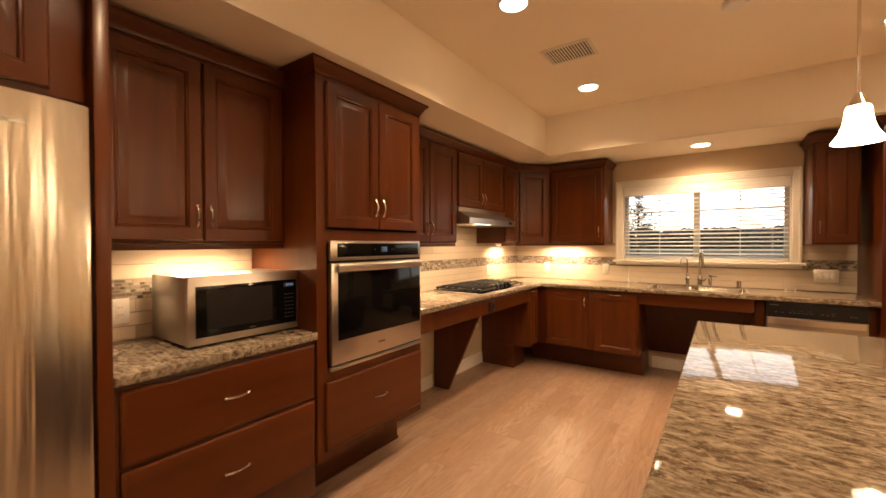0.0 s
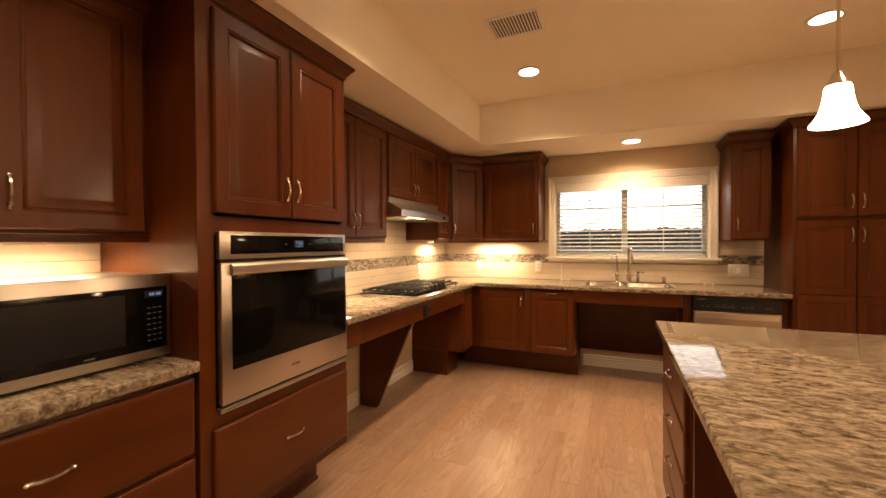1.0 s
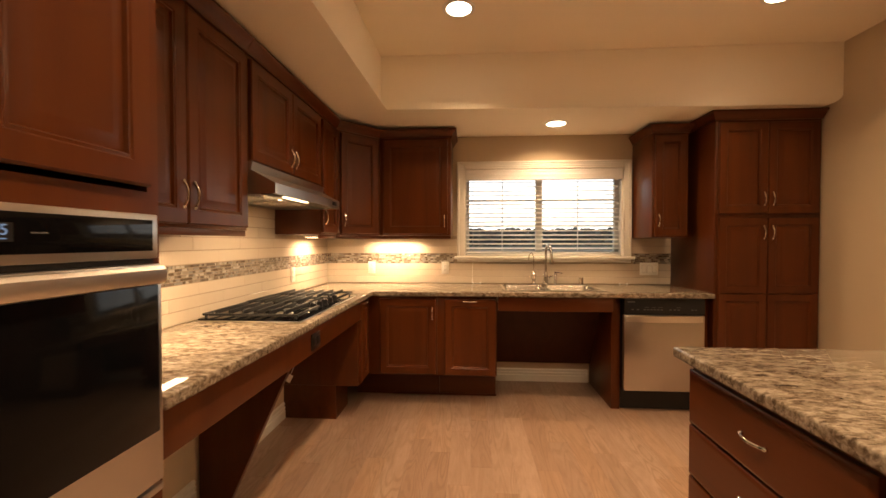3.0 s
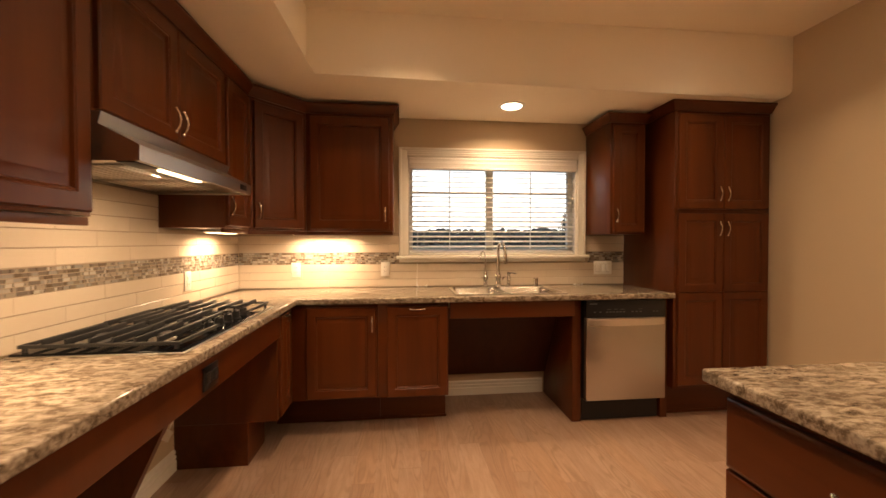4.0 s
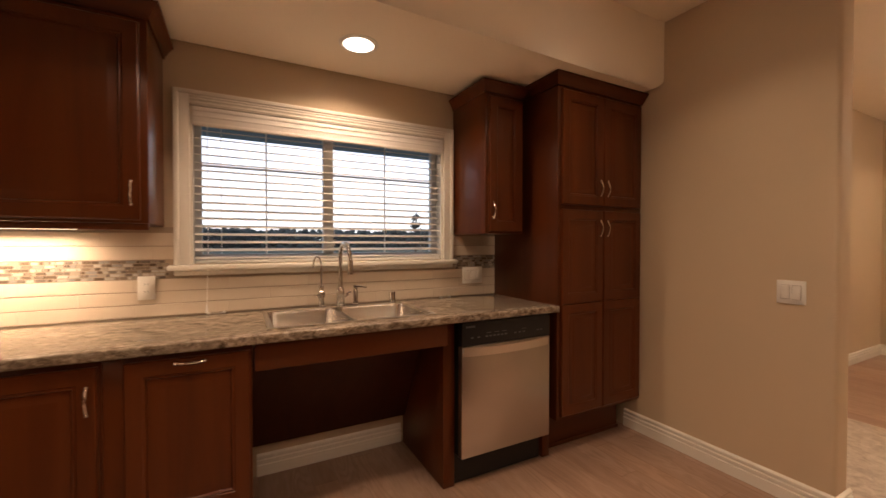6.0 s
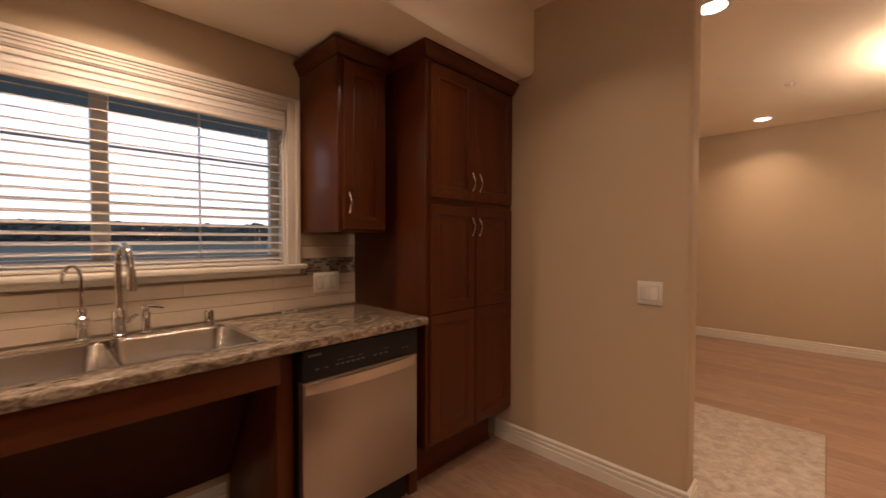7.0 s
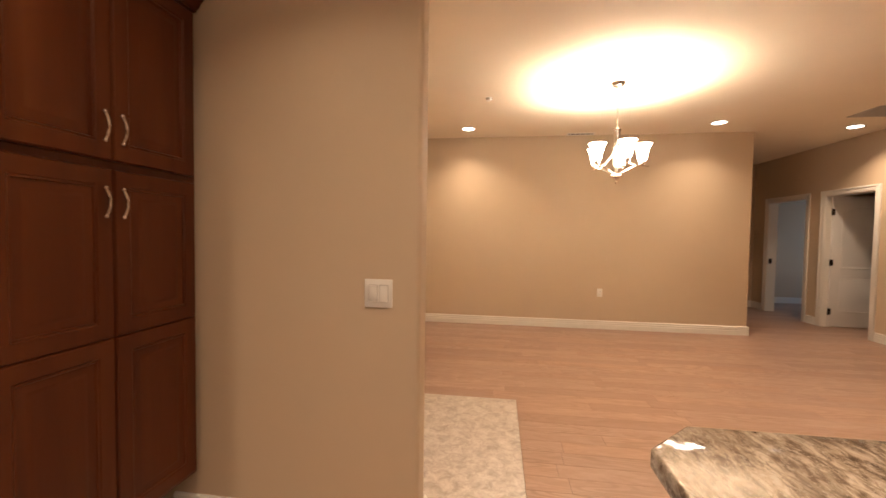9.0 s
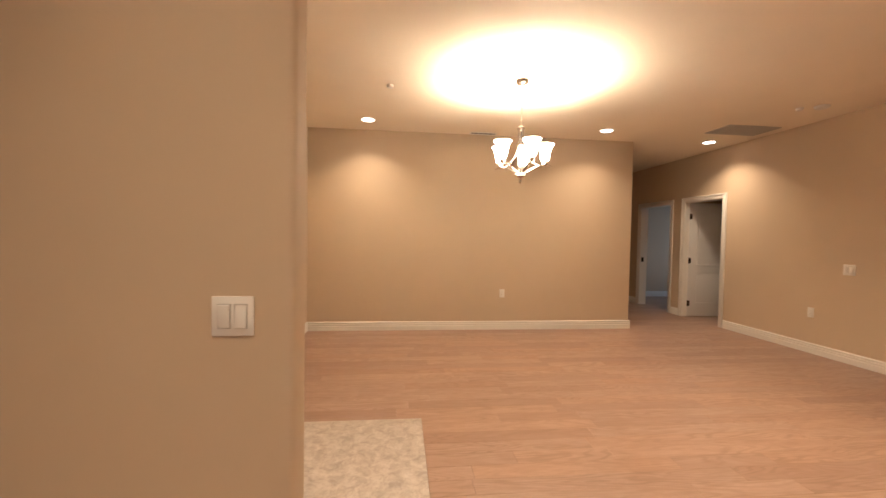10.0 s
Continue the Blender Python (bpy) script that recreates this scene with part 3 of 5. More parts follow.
part("valance_bead", boxed(bx0 - 0.004, bx1 + 0.004, -0.066, -0.0622, WZ1 - 0.06, WZ1 - 0.048, bevel=0.0015), slat_paint, va)
part("headrail", boxed(bx0, bx1, -0.03, 0.025, WZ1 - 0.055, WZ1 - 0.014, bevel=0.003), slat_paint, blind)
slat_bm = bmesh.new()
N = 7
ring = []
for k in range(N):
    u = k / (N - 1) - 0.5
    ring.append((u * 0.05, 0.003 * (1 - 4 * u * u)))
sec = ring + [(y, z - 0.003) for y, z in reversed(ring)]
sa_ = [slat_bm.verts.new((bx0, y, z)) for y, z in sec]
vb = [slat_bm.verts.new((bx1, y, z)) for y, z in sec]
for k in range(len(sec)):
    slat_bm.faces.new((sa_[k], sa_[(k + 1) % len(sec)], vb[(k + 1) % len(sec)], vb[k]))
slat_bm.faces.new(sa_[::-1])
slat_bm.faces.new(vb)
slat_me = to_mesh("slat", slat_bm, slat_thin)
zt, zb, count = WZ1 - 0.115, WZ0 + 0.035, 17
for k in range(count):
    sl = part("slat", slat_me, slat_paint, blind)
    sl.matrix_basis = pose(0, -0.005, zb + (zt - zb) * k / (count - 1), 14.5 + random.uniform(-0.7, 0.7), random.uniform(-0.06, 0.06), 0)
part("bottom_rail", boxed(bx0, bx1, -0.03, 0.02, WZ0 + 0.003, WZ0 + 0.019, bevel=0.004), slat_paint, blind)
for cx in (bx0 + 0.12, (bx0 + bx1) / 2, bx1 - 0.12):
    bm = bmesh.new()
    for y in (-0.033, 0.022):
        tube(bm, [(cx, y, WZ0 + 0.01), (cx, y, WZ1 - 0.03)], 0.0009, 5)
    part("ladder_cord", bm, slat_paint, blind)
bm = bmesh.new()
tube(bm, [(bx0 + 0.06, -0.072, WZ1 - 0.09), (bx0 + 0.062, -0.074, 1.35), (bx0 + 0.06, -0.088, 1.16), (bx0 + 0.055, -0.10, 0.96)], 0.0018, 5)
tube(bm, [(bx0 + 0.055, -0.10, 0.975), (bx0 + 0.055, -0.10, 0.935)], [0.003, 0.007], 8)
part("pull_cord", bm, slat_paint, blind, "white pull cord with a tassel")

bm = bmesh.new()
bmesh.ops.create_grid(bm, x_segments=40, y_segments=40, size=2500)
for v in bm.verts:
    v.co.z = -0.35 if v.co.length < 60 else -0.35 + 1.2 * noise.noise(v.co / 300)
structure("ground", bm, field, "dusky grass field outside reaching the horizon", "ground")

n = Nodes("pale_dusk_sky")
up = n.add("SeparateXYZ", Vector=n.add("TexCoord").outputs["Generated"]).outputs["Z"]
haze = n.ramp(up, [(0.0, (1.0, 0.93, 0.82)), (0.25, (0.97, 0.97, 0.95)), (1.0, (0.74, 0.85, 1.0))])
veil = n.noise(n.coords((0.004, 0.004, 0.02)), 1.0, 4)
n.put(n.bsdf.inputs["Emission Color"], n.mix(n.span(veil, 0.0, 0.3), haze, (0.8, 0.86, 0.95)))
n.bsdf.inputs["Emission Strength"].default_value = 2.6
sky_sheet = n.done((0.0, 0.0, 0.0), 1.0, spec=0.0)
bm = bmesh.new()
lowr = [bm.verts.new((700 * math.cos(2 * math.pi * k / 64), 700 * math.sin(2 * math.pi * k / 64), -3)) for k in range(64)]
highr = [bm.verts.new((v.co.x, v.co.y, 270)) for v in lowr]
for k in range(64):
    bm.faces.new((lowr[k], lowr[(k + 1) % 64], highr[(k + 1) % 64], highr[k]))
structure("backdrop", bm, sky_sheet, "pale overcast evening sky beyond the fields", "sky")

rng = random.Random(4)
bm = bmesh.new()
bmesh.ops.create_icosphere(bm, subdivisions=1, radius=1.0)
clump = [v.co.copy() for v in bm.verts]
clump_faces = [[v.index for v in f.verts] for f in bm.faces]
bm.free()
verts, faces = [], []
for k in range(8000):
    ang, dist = rng.uniform(20, 160), rng.uniform(150, 260)
    r = rng.uniform(0.5, 1.1)
    top = 7.3 + 1.0 * noise.noise(Vector((ang * 0.35, 0, 0))) + 0.7 * noise.noise(Vector((ang * 1.7, 3, 0)))
    centre = Vector((dist * math.cos(radians(ang)), dist * math.sin(radians(ang)), rng.uniform(-0.05, 1.0) * top * dist / 205))
    base = len(verts)
    for c in clump:
        j = 1 + 0.5 * noise.noise(c * 2 + Vector((k, 0, 0)))
        verts.append(centre + Vector((c.x * r * 1.5, c.y * r * 1.5, c.z * r)) * j)
    faces += [[base + q for q in f] for f in clump_faces]
woods_me = bpy.data.meshes.new("far_woods")
woods_me.from_pydata(verts, [], faces)
woods_me.materials.append(leaf_far)
single("far_woods", woods_me, leaf_far, "dark blue-green line of distant trees", "woods", kind="stuff")


def far_tree(x, y, height, spread, seed):
    ob = thing("tree", pose(x, y, -0.4), "dark bare-limbed tree standing in the field outside", "tree")
    r = random.Random(seed)
    bm = bmesh.new()
    tube(bm, [(0, 0, 0), (0.1, 0, height * 0.4), (0, 0.1, height * 0.75), (0.1, 0, height)], [height * 0.03, height * 0.022, height * 0.012, 0.03], 8)
    leaves = bmesh.new()
    for k in range(26):
        z = height * r.uniform(0.25, 0.98)
        a, ln = r.uniform(0, 6.28), spread * (1.15 - z / height) * r.uniform(0.6, 1.15)
        tip = Vector((math.cos(a) * ln, math.sin(a) * ln, z + ln * 0.25))
        tube(bm, [(0, 0, z), tip * 0.5 + Vector((0, 0, z * 0.5)), tip], [0.07, 0.04, 0.015], 5)
        for q in range(26):
            p = Vector((0, 0, z)).lerp(tip, r.uniform(0.35, 1.1)) + Vector([r.gauss(0, 0.22) for _ in range(3)])
            u = Vector([r.gauss(0, 1) for _ in range(3)]).normalized() * 0.2
            w = Vector([r.gauss(0, 1) for _ in range(3)]).normalized() * 0.13
            leaves.faces.new([leaves.verts.new(p + d) for d in (u, w, -u, -w)])
    part("trunk", bm, bark, ob)
    part("crown", leaves, leaf_far, ob)


far_tree(-9.4, 60, 8.4, 3.0, 1)
far_tree(24.5, 60, 6.2, 2.4, 2)


# ---- cabinetry ----
def bow_pull(length=0.094):
    """An arched pull along z, standing off towards -y."""
    bm = bmesh.new()
    pts, rad = [], []
    for k in range(13):
        u = k / 12
        pts.append((0, -0.020 * math.sin(math.pi * u) ** 0.7, (u - 0.5) * length))
        rad.append(0.0042 + 0.0012 * abs(2 * u - 1))
    tube(bm, pts, rad, 8)
    for z in (-length / 2, length / 2):
        bmesh.ops.create_uvsphere(bm, u_segments=8, v_segments=6, radius=0.0075, matrix=Matrix.Translation((0, -0.003, z)))
    return to_mesh("handle", bm, nickel)


PULL = bow_pull()


def handle(parent, x, y, z, level=False):
    ob = part("handle", PULL, nickel, parent, "arched satin nickel pull")
    ob.matrix_basis = pose(x, y, z, 0, 90 if level else 0, 0)
    return ob


RAISED = [(0.0, -0.014), (0.005, -0.02), (0.054, -0.02), (0.058, -0.0165), (0.064, -0.0185), (0.069, -0.009), (0.074, -0.009), (0.098, -0.0165), (0.104, -0.0165)]


def raised_door(parent, x0, x1, z0, z1, pull=None, pull_z=None, split=None, material=None, level_pull=False):
    """A raised-panel door on the front plane y=0 of its unit; split gives the height of a middle rail."""
    door = part("door", rings_plate(bmesh.new(), x0, x1, z0, z1, RAISED) if not split else boxed(x0, x1, -0.014, 0, z0, z1), material or wood_v, parent)
    if split:
        for a, b in ((z0, split + 0.027), (split + 0.0275, z1)):
            part("door_panel", rings_plate(bmesh.new(), x0, x1, a, b, [(i, y) for i, y in RAISED], -0.0135), wood_v, door)
    if pull is not None:
        handle(door, pull, -0.02, pull_z, level_pull)
    return door


def drawer_front(parent, x0, x1, z0, z1, name="drawer"):
    d = part(name, rings_plate(bmesh.new(), x0, x1, z0, z1, [(0.0, -0.014), (0.004, -0.018), (0.012, -0.021), (0.016, -0.021)]), wood_h, parent)
    handle(d, (x0 + x1) / 2, -0.021, (z0 + z1) / 2, True)
    return d


def crown(parent, x0, x1, depth, z0, z1, left=True, right=True, out=0.045):
    """A crown moulding round the front and the free sides of a unit."""
    prof = [(0.002, 0.0), (0.008, 0.0), (0.010, 0.2), (0.016, 0.3), (0.026, 0.55), (0.040, 0.8), (0.045, 0.84), (0.045, 1.0), (0.0, 1.0)]
    bm = bmesh.new()
    rows = []
    for o, u in prof:
        o = o * out / 0.045
        z = z0 + (z1 - z0) * u
        l, r = (x0 - o if left else x0), (x1 + o if right else x1)
        rows.append([bm.verts.new(c) for c in ((l, depth, z), (l, -o, z), (r, -o, z), (r, depth, z))])
    for a, b in zip(rows, rows[1:]):
        for k in range(3):
            bm.faces.new((a[k], a[k + 1], b[k + 1], b[k]))
    bm.faces.new(rows[0])
    bm.faces.new(rows[-1])
    return part("crown_moulding", bm, wood_h, parent)


def carcass(parent, w, depth, z0, z1, name="body"):
    return part(name, boxed(0, w, 0, depth, z0, z1, bevel=0.002), wood_v, parent)


def light_rail(parent, w, z, depth):
    part("light_rail", boxed(0.002, w - 0.002, 0.004, 0.022, z - 0.028, z - 0.001, bevel=0.003), wood_h, parent)


def west(x, y, z=0):
    return pose(x, y, z, 0, 0, 90)


UB, UT = 1.372, 2.205      # wall units: box bottom and top of the box
UC = 2.272
g_up, g_base = "wall cabinets", "base cabinets"

# over the microwave
D = UPPER_X - WEST - 0.001
u1 = thing("wall_cabinet", west(UPPER_X, 0.53), "cherry two-door wall cabinet above the microwave", "cabinet", g_up)
carcass(u1, 0.81, D, UB, UT)
raised_door(u1, 0.022, 0.393, UB + 0.012, UT - 0.02, 0.368, UB + 0.12)
raised_door(u1, 0.400, 0.785, UB + 0.012, UT - 0.02, 0.425, UB + 0.12)
crown(u1, 0, 0.81, D, UT, UC, False, False)
light_rail(u1, 0.81, UB, D)

u2 = thing("wall_cabinet", west(UPPER_X, 2.172), "cherry two-door wall cabinet between oven and hood", "cabinet", g_up)
carcass(u2, 0.846, D, UB, UT)
raised_door(u2, 0.03, 0.435, UB + 0.012, UT - 0.02, 0.41, UB + 0.12)
raised_door(u2, 0.442, 0.83, UB + 0.012, UT - 0.02, 0.467, UB + 0.12)
crown(u2, 0, 0.846, D, UT, UC, False, False)
light_rail(u2, 0.846, UB, D)

u3 = thing("wall_cabinet", west(UPPER_X, 3.02), "short cherry two-door cabinet above the range hood", "cabinet", g_up)
carcass(u3, 0.915, D, 1.70, UT)
raised_door(u3, 0.02, 0.453, 1.708, UT - 0.02, 0.428, 1.80)
raised_door(u3, 0.460, 0.895, 1.708, UT - 0.02, 0.485, 1.80)
crown(u3, 0, 0.915, D, UT, UC, False, False)

u4 = thing("wall_cabinet", west(UPPER_X, 3.937), "narrow cherry wall cabinet beside the hood", "cabinet", g_up)
carcass(u4, 0.341, D, UB, UT)
raised_door(u4, 0.015, 0.325, UB + 0.012, UT - 0.02, 0.045, UB + 0.12)
crown(u4, 0, 0.341, D, UT, UC, False, False)
light_rail(u4, 0.341, UB, D)

# diagonal corner unit
P0, P1 = Vector((UPPER_X, 4.28)), Vector((-1.605, UPPER_Y))
ang = math.degrees(math.atan2(P1.y - P0.y, P1.x - P0.x))
uc = thing("corner_wall_cabinet", pose(P0.x, P0.y, 0, 0, 0, ang), "cherry corner wall cabinet with an angled door", "cabinet", g_up)
inv = uc.matrix_world.inverted()
corner = [inv @ Vector((x, y, 0)) for x, y in ((P0.x, P0.y), (P1.x, P1.y), (P1.x, NORTH - 0.001), (WEST + 0.001, NORTH - 0.001), (WEST + 0.001, P0.y))]
part("body", prism(bmesh.new(), [(c.x, c.y) for c in corner], UB, UT), wood_v, uc)
CL = (P1 - P0).length
raised_door(uc, 0.03, CL - 0.03, UB + 0.012, UT - 0.02, 0.058, UB + 0.12)
crown(uc, -0.012, CL + 0.012, 0.05, UT, UC, False, False)
part("light_rail", boxed(-0.012, CL + 0.012, 0.004, 0.022, UB - 0.028, UB - 0.001, bevel=0.003), wood_h, uc)

u5 = thing("wall_cabinet", pose(-1.603, UPPER_Y, 0), "wide cherry single-door wall cabinet beside the window", "cabinet", g_up)
DN = NORTH - UPPER_Y - 0.001
carcass(u5, 0.612, DN, UB, UT)
raised_door(u5, 0.03, 0.585, UB + 0.012, UT - 0.02, 0.557, UB + 0.12)
crown(u5, 0, 0.612, DN, UT, UC, False, True)
light_rail(u5, 0.612, UB, DN)

u6 = thing("wall_cabinet", pose(0.662, 4.575, 0), "narrow cherry wall cabinet between window and pantry", "cabinet", g_up)
carcass(u6, 0.285, NORTH - 4.576, UB - 0.02, UT)
raised_door(u6, 0.02, 0.27, UB - 0.01, UT - 0.02, 0.048, UB + 0.12)
crown(u6, 0, 0.285, NORTH - 4.576, UT, UC, True, True, 0.035)

# oven tower
TW = 0.828
tower = thing("oven_cabinet", west(-1.612, 1.341), "tall cherry oven cabinet with doors above and drawer below", "cabinet")
TD = -1.612 - WEST - 0.001
part("side", boxed(0, 0.02, 0.0205, TD, 0.25, 2.225), wood_v, tower)
part("side", boxed(TW - 0.02, TW, 0.0205, TD, 0.25, 2.225), wood_v, tower)
part("back", boxed(0.0205, TW - 0.0205, TD - 0.02, TD, 0.25, 2.225), wood_v, tower)
bm = bmesh.new()
for d in ((0.0, 0.062, 0.25, 2.225), (TW - 0.035, TW, 0.25, 2.225), (0.062, TW - 0.035, 0.25, 0.30), (0.062, TW - 0.035, 0.65, 0.72), (0.062, TW - 0.035, 1.375, 1.44), (0.062, TW - 0.035, 2.19, 2.225)):
    box(bm, d[0], d[1], -0.001, 0.02, d[2], d[3])
part("face_frame", bm, wood_v, tower)
part("plinth", boxed(0.0, TW - 0.004, 0.21, TD, 0.0, 0.249), wood_h, tower)
part("plinth_moulding", boxed(0.0, TW - 0.004, 0.196, 0.209, 0.001, 0.022, bevel=0.004), wood_h, tower)
for a, b, px in ((0.058, 0.425, 0.398), (0.431, 0.79, 0.458)):
    raised_door(tower, a, b, 1.452, 2.20, px, 1.575)
drawer_front(tower, 0.045, TW - 0.012, 0.30, 0.655)
crown(tower, 0, TW, TD, 2.225, 2.291, True, True)
part("shelf", boxed(0.021, TW - 0.021, 0.021, TD - 0.021, 1.38, 1.40), wood_shaded, tower)
part("shelf", boxed(0.021, TW - 0.021, 0.021, TD - 0.021, 0.69, 0.71), wood_shaded, tower)

# base unit under the microwave
b1 = thing("base_cabinet", west(BASE_X, 0.531), "cherry base cabinet with two wide drawers", "cabinet", g_base)
BD = BASE_X - WEST - 0.001
carcass(b1, 0.808, BD, 0.10, UNDER - 0.001)
part("plinth", boxed(0.0, 0.808, 0.07, BD, 0.0, 0.099), wood_h, b1)
drawer_front(b1, 0.018, 0.795, 0.602, 0.868)
drawer_front(b1, 0.018, 0.795, 0.262, 0.585)

# refrigerator enclosure
side = single("refrigerator_side_panel", boxed(WEST + 0.001, -1.60, 0.487, 0.528, 0.0, 2.225, bevel=0.002), wood_v, "tall cherry end panel beside the refrigerator", "panel")
uf = thing("wall_cabinet", west(-1.66, -0.46), "deep cherry cabinet above the refrigerator", "cabinet", g_up)
carcass(uf, 0.945, -1.66 - WEST - 0.001, 1.83, 2.225)
raised_door(uf, 0.01, 0.43, 1.85, 2.205, 0.405, 1.93)
raised_door(uf, 0.437, 0.855, 1.85, 2.205, 0.462, 1.93)
crown(uf, 0, 0.945, 0.5, 2.225, 2.291, False, False)
single("refrigerator_side_panel", boxed(WEST + 0.001, -1.60, -0.502, -0.461, 0.0, 2.225, bevel=0.002), wood_v, "tall cherry end panel beside the refrigerator", "panel")

# corner and sink-side base units
bb = thing("base_cabinet", pose(-1.655, BASE_Y + 0.015, 0), "cherry base cabinet with raised-panel door in the corner", "cabinet", g_base)
YD = NORTH - BASE_Y - 0.016
carcass(bb, 0.565, YD, 0.25, UNDER - 0.001)
part("plinth", boxed(-0.16, 0.565, 0.245, YD, 0.0, 0.249), wood_h, bb)
raised_door(bb, 0.105, 0.555, 0.262, 0.862, 0.528, 0.75)
bt = thing("base_cabinet", pose(-1.089, BASE_Y + 0.015, 0), "cherry pull-out base cabinet beside the knee space", "cabinet", g_base)
carcass(bt, 0.472, YD, 0.25, UNDER - 0.001)
part("plinth", boxed(0.0, 0.478, 0.245, YD, 0.0, 0.249), wood_h, bt)
part("plinth_moulding", boxed(-0.4, 0.484, 0.233, 0.244, 0.001, 0.02, bevel=0.004), wood_h, bt)
raised_door(bt, 0.06, 0.464, 0.256, 0.862, 0.262, 0.845, level_pull=True)

# narrow unit facing the aisle, beside the cooktop knee space
bn = thing("base_cabinet", west(-1.655, 4.065), "narrow cherry base cabinet closing the cooktop knee space", "cabinet", g_base)
carcass(bn, 0.278, -1.655 - WEST - 0.001, 0.25, UNDER - 0.001)
part("plinth", boxed(0.0, 0.278, 0.165, -1.655 - WEST - 0.001, 0.0, 0.249), wood_h, bn)
raised_door(bn, 0.03, 0.25, 0.262, 0.862, 0.14, 0.845, level_pull=True)

# cooktop apron, brace
apron = thing("cooktop_apron", Matrix(), "cherry apron under the cooktop worktop with a black socket", "panel")
bm = bmesh.new()
box(bm, BASE_X - 0.02, BASE_X, 2.171, 4.063, 0.745, UNDER - 0.001, 0.003)
part("board", bm, wood_v, apron)
sockt = part("power_socket", boxed(BASE_X, BASE_X + 0.008, 3.155, 3.265, 0.765, 0.85, bevel=0.003), dark_plastic, apron, "black double socket plate")
for y in (3.185, 3.235):
    part("socket_face", boxed(BASE_X + 0.008, BASE_X + 0.011, y - 0.017, y + 0.017, 0.787, 0.828, bevel=0.004), iron, sockt)
br = bmesh.new()
prof = [(WEST + 0.018, 0.0), (-2.04, 0.0), (-1.70, 0.744), (-1.70, 0.8), (WEST + 0.018, 0.8)]
lo = [br.verts.new((x, 3.118, z)) for x, z in prof]
hi = [br.verts.new((x, 3.150, z)) for x, z in prof]
br.faces.new(lo)
br.faces.new(hi[::-1])
for k in range(5):
    br.faces.new((lo[k], hi[k], hi[(k + 1) % 5], lo[(k + 1) % 5]))
single("worktop_brace", br, wood_v, "tapered cherry panel bracing the cooktop worktop", "panel")

# sink knee space
sa = thing("sink_apron", Matrix(), "cherry apron and sloping guard panel under the sink", "panel")
part("board", boxed(-0.608, 0.272, BASE_Y, BASE_Y + 0.02, 0.772, UNDER - 0.001, bevel=0.003), wood_h, sa)
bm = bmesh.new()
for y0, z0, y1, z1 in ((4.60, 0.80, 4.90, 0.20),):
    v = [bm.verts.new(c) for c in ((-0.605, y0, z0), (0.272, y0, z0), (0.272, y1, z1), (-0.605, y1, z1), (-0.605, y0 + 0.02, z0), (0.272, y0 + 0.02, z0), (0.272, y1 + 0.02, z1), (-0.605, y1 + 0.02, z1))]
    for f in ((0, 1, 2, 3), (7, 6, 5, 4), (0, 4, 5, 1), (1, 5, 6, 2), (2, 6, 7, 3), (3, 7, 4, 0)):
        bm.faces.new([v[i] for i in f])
# shade under the sink is carried by this panel's darkened colour
part("guard_panel", bm, wood_shaded, sa)
single("end_panel", boxed(0.280, 0.347, BASE_Y + 0.06, NORTH - 0.018, 0.0, UNDER - 0.001, bevel=0.003), wood_v, "cherry end panel between knee space and dishwasher", "panel")
single("end_panel", boxed(0.953, 1.008, BASE_Y + 0.06, NORTH - 0.001, 0.0, UNDER - 0.001, bevel=0.003), wood_v, "cherry filler panel between dishwasher and pantry", "panel")

# pantry
pantry = thing("pantry_cabinet", pose(1.01, BASE_Y, 0), "tall four-door cherry pantry cabinet", "cabinet")
PW, PD = 0.748, NORTH - BASE_Y - 0.001
carcass(pantry, PW, PD, 0.232, 2.225)
part("plinth", boxed(0.0, PW - 0.06, 0.13, PD, 0.0, 0.231), wood_h, pantry)
part("plinth_moulding", boxed(0.0, PW - 0.056, 0.117, 0.129, 0.001, 0.022, bevel=0.004), wood_h, pantry)
for a, b, px in ((0.022, 0.368, 0.34), (0.374, 0.728, 0.402)):
    raised_door(pantry, a, b, 1.525, 2.205, px, 1.635)
    raised_door(pantry, a, b, 0.255, 1.497, px, 1.385, split=0.90)
crown(pantry, 0, PW, PD, 2.225, 2.291, True, True)

# ---- island ----
island = thing("kitchen_island", pose(0, 0, 0), "cherry island with drawers and an open knee space", "island")
part("body", boxed(-0.012, 0.74, 1.985, 2.715, 0.10, UNDER - 0.001, bevel=0.002), wood_v, island)
part("plinth", boxed(0.05, 0.72, 2.02, 2.65, 0.0, 0.099), wood_h, island)
part("apron", boxed(-0.004, 0.016, 0.662, 1.983, 0.765, UNDER - 0.001, bevel=0.003), wood_h, island)
part("end_panel", boxed(-0.004, 0.74, 0.62, 0.66, 0.0, UNDER - 0.001, bevel=0.003), wood_v, island)
part("back_panel", boxed(0.70, 0.74, 0.662, 1.983, 0.0, UNDER - 0.001, bevel=0.003), wood_v, island)
part("face_frame", boxed(-0.016, -0.0125, 2.02, 2.712, 0.105, UNDER - 0.004), wood_v, island)


def island_drawer(y0, y1, z0, z1):
    d = part("drawer", rings_plate(bmesh.new(), y0, y1, z0, z1, [(0.0, -0.014), (0.004, -0.018), (0.012, -0.021), (0.016, -0.021)]), wood_h, island)
    d.matrix_basis = pose(-0.016, 0, 0, 0, 0, -90)
    handle(d, (y0 + y1) / 2, -0.021, (z0 + z1) / 2, True)


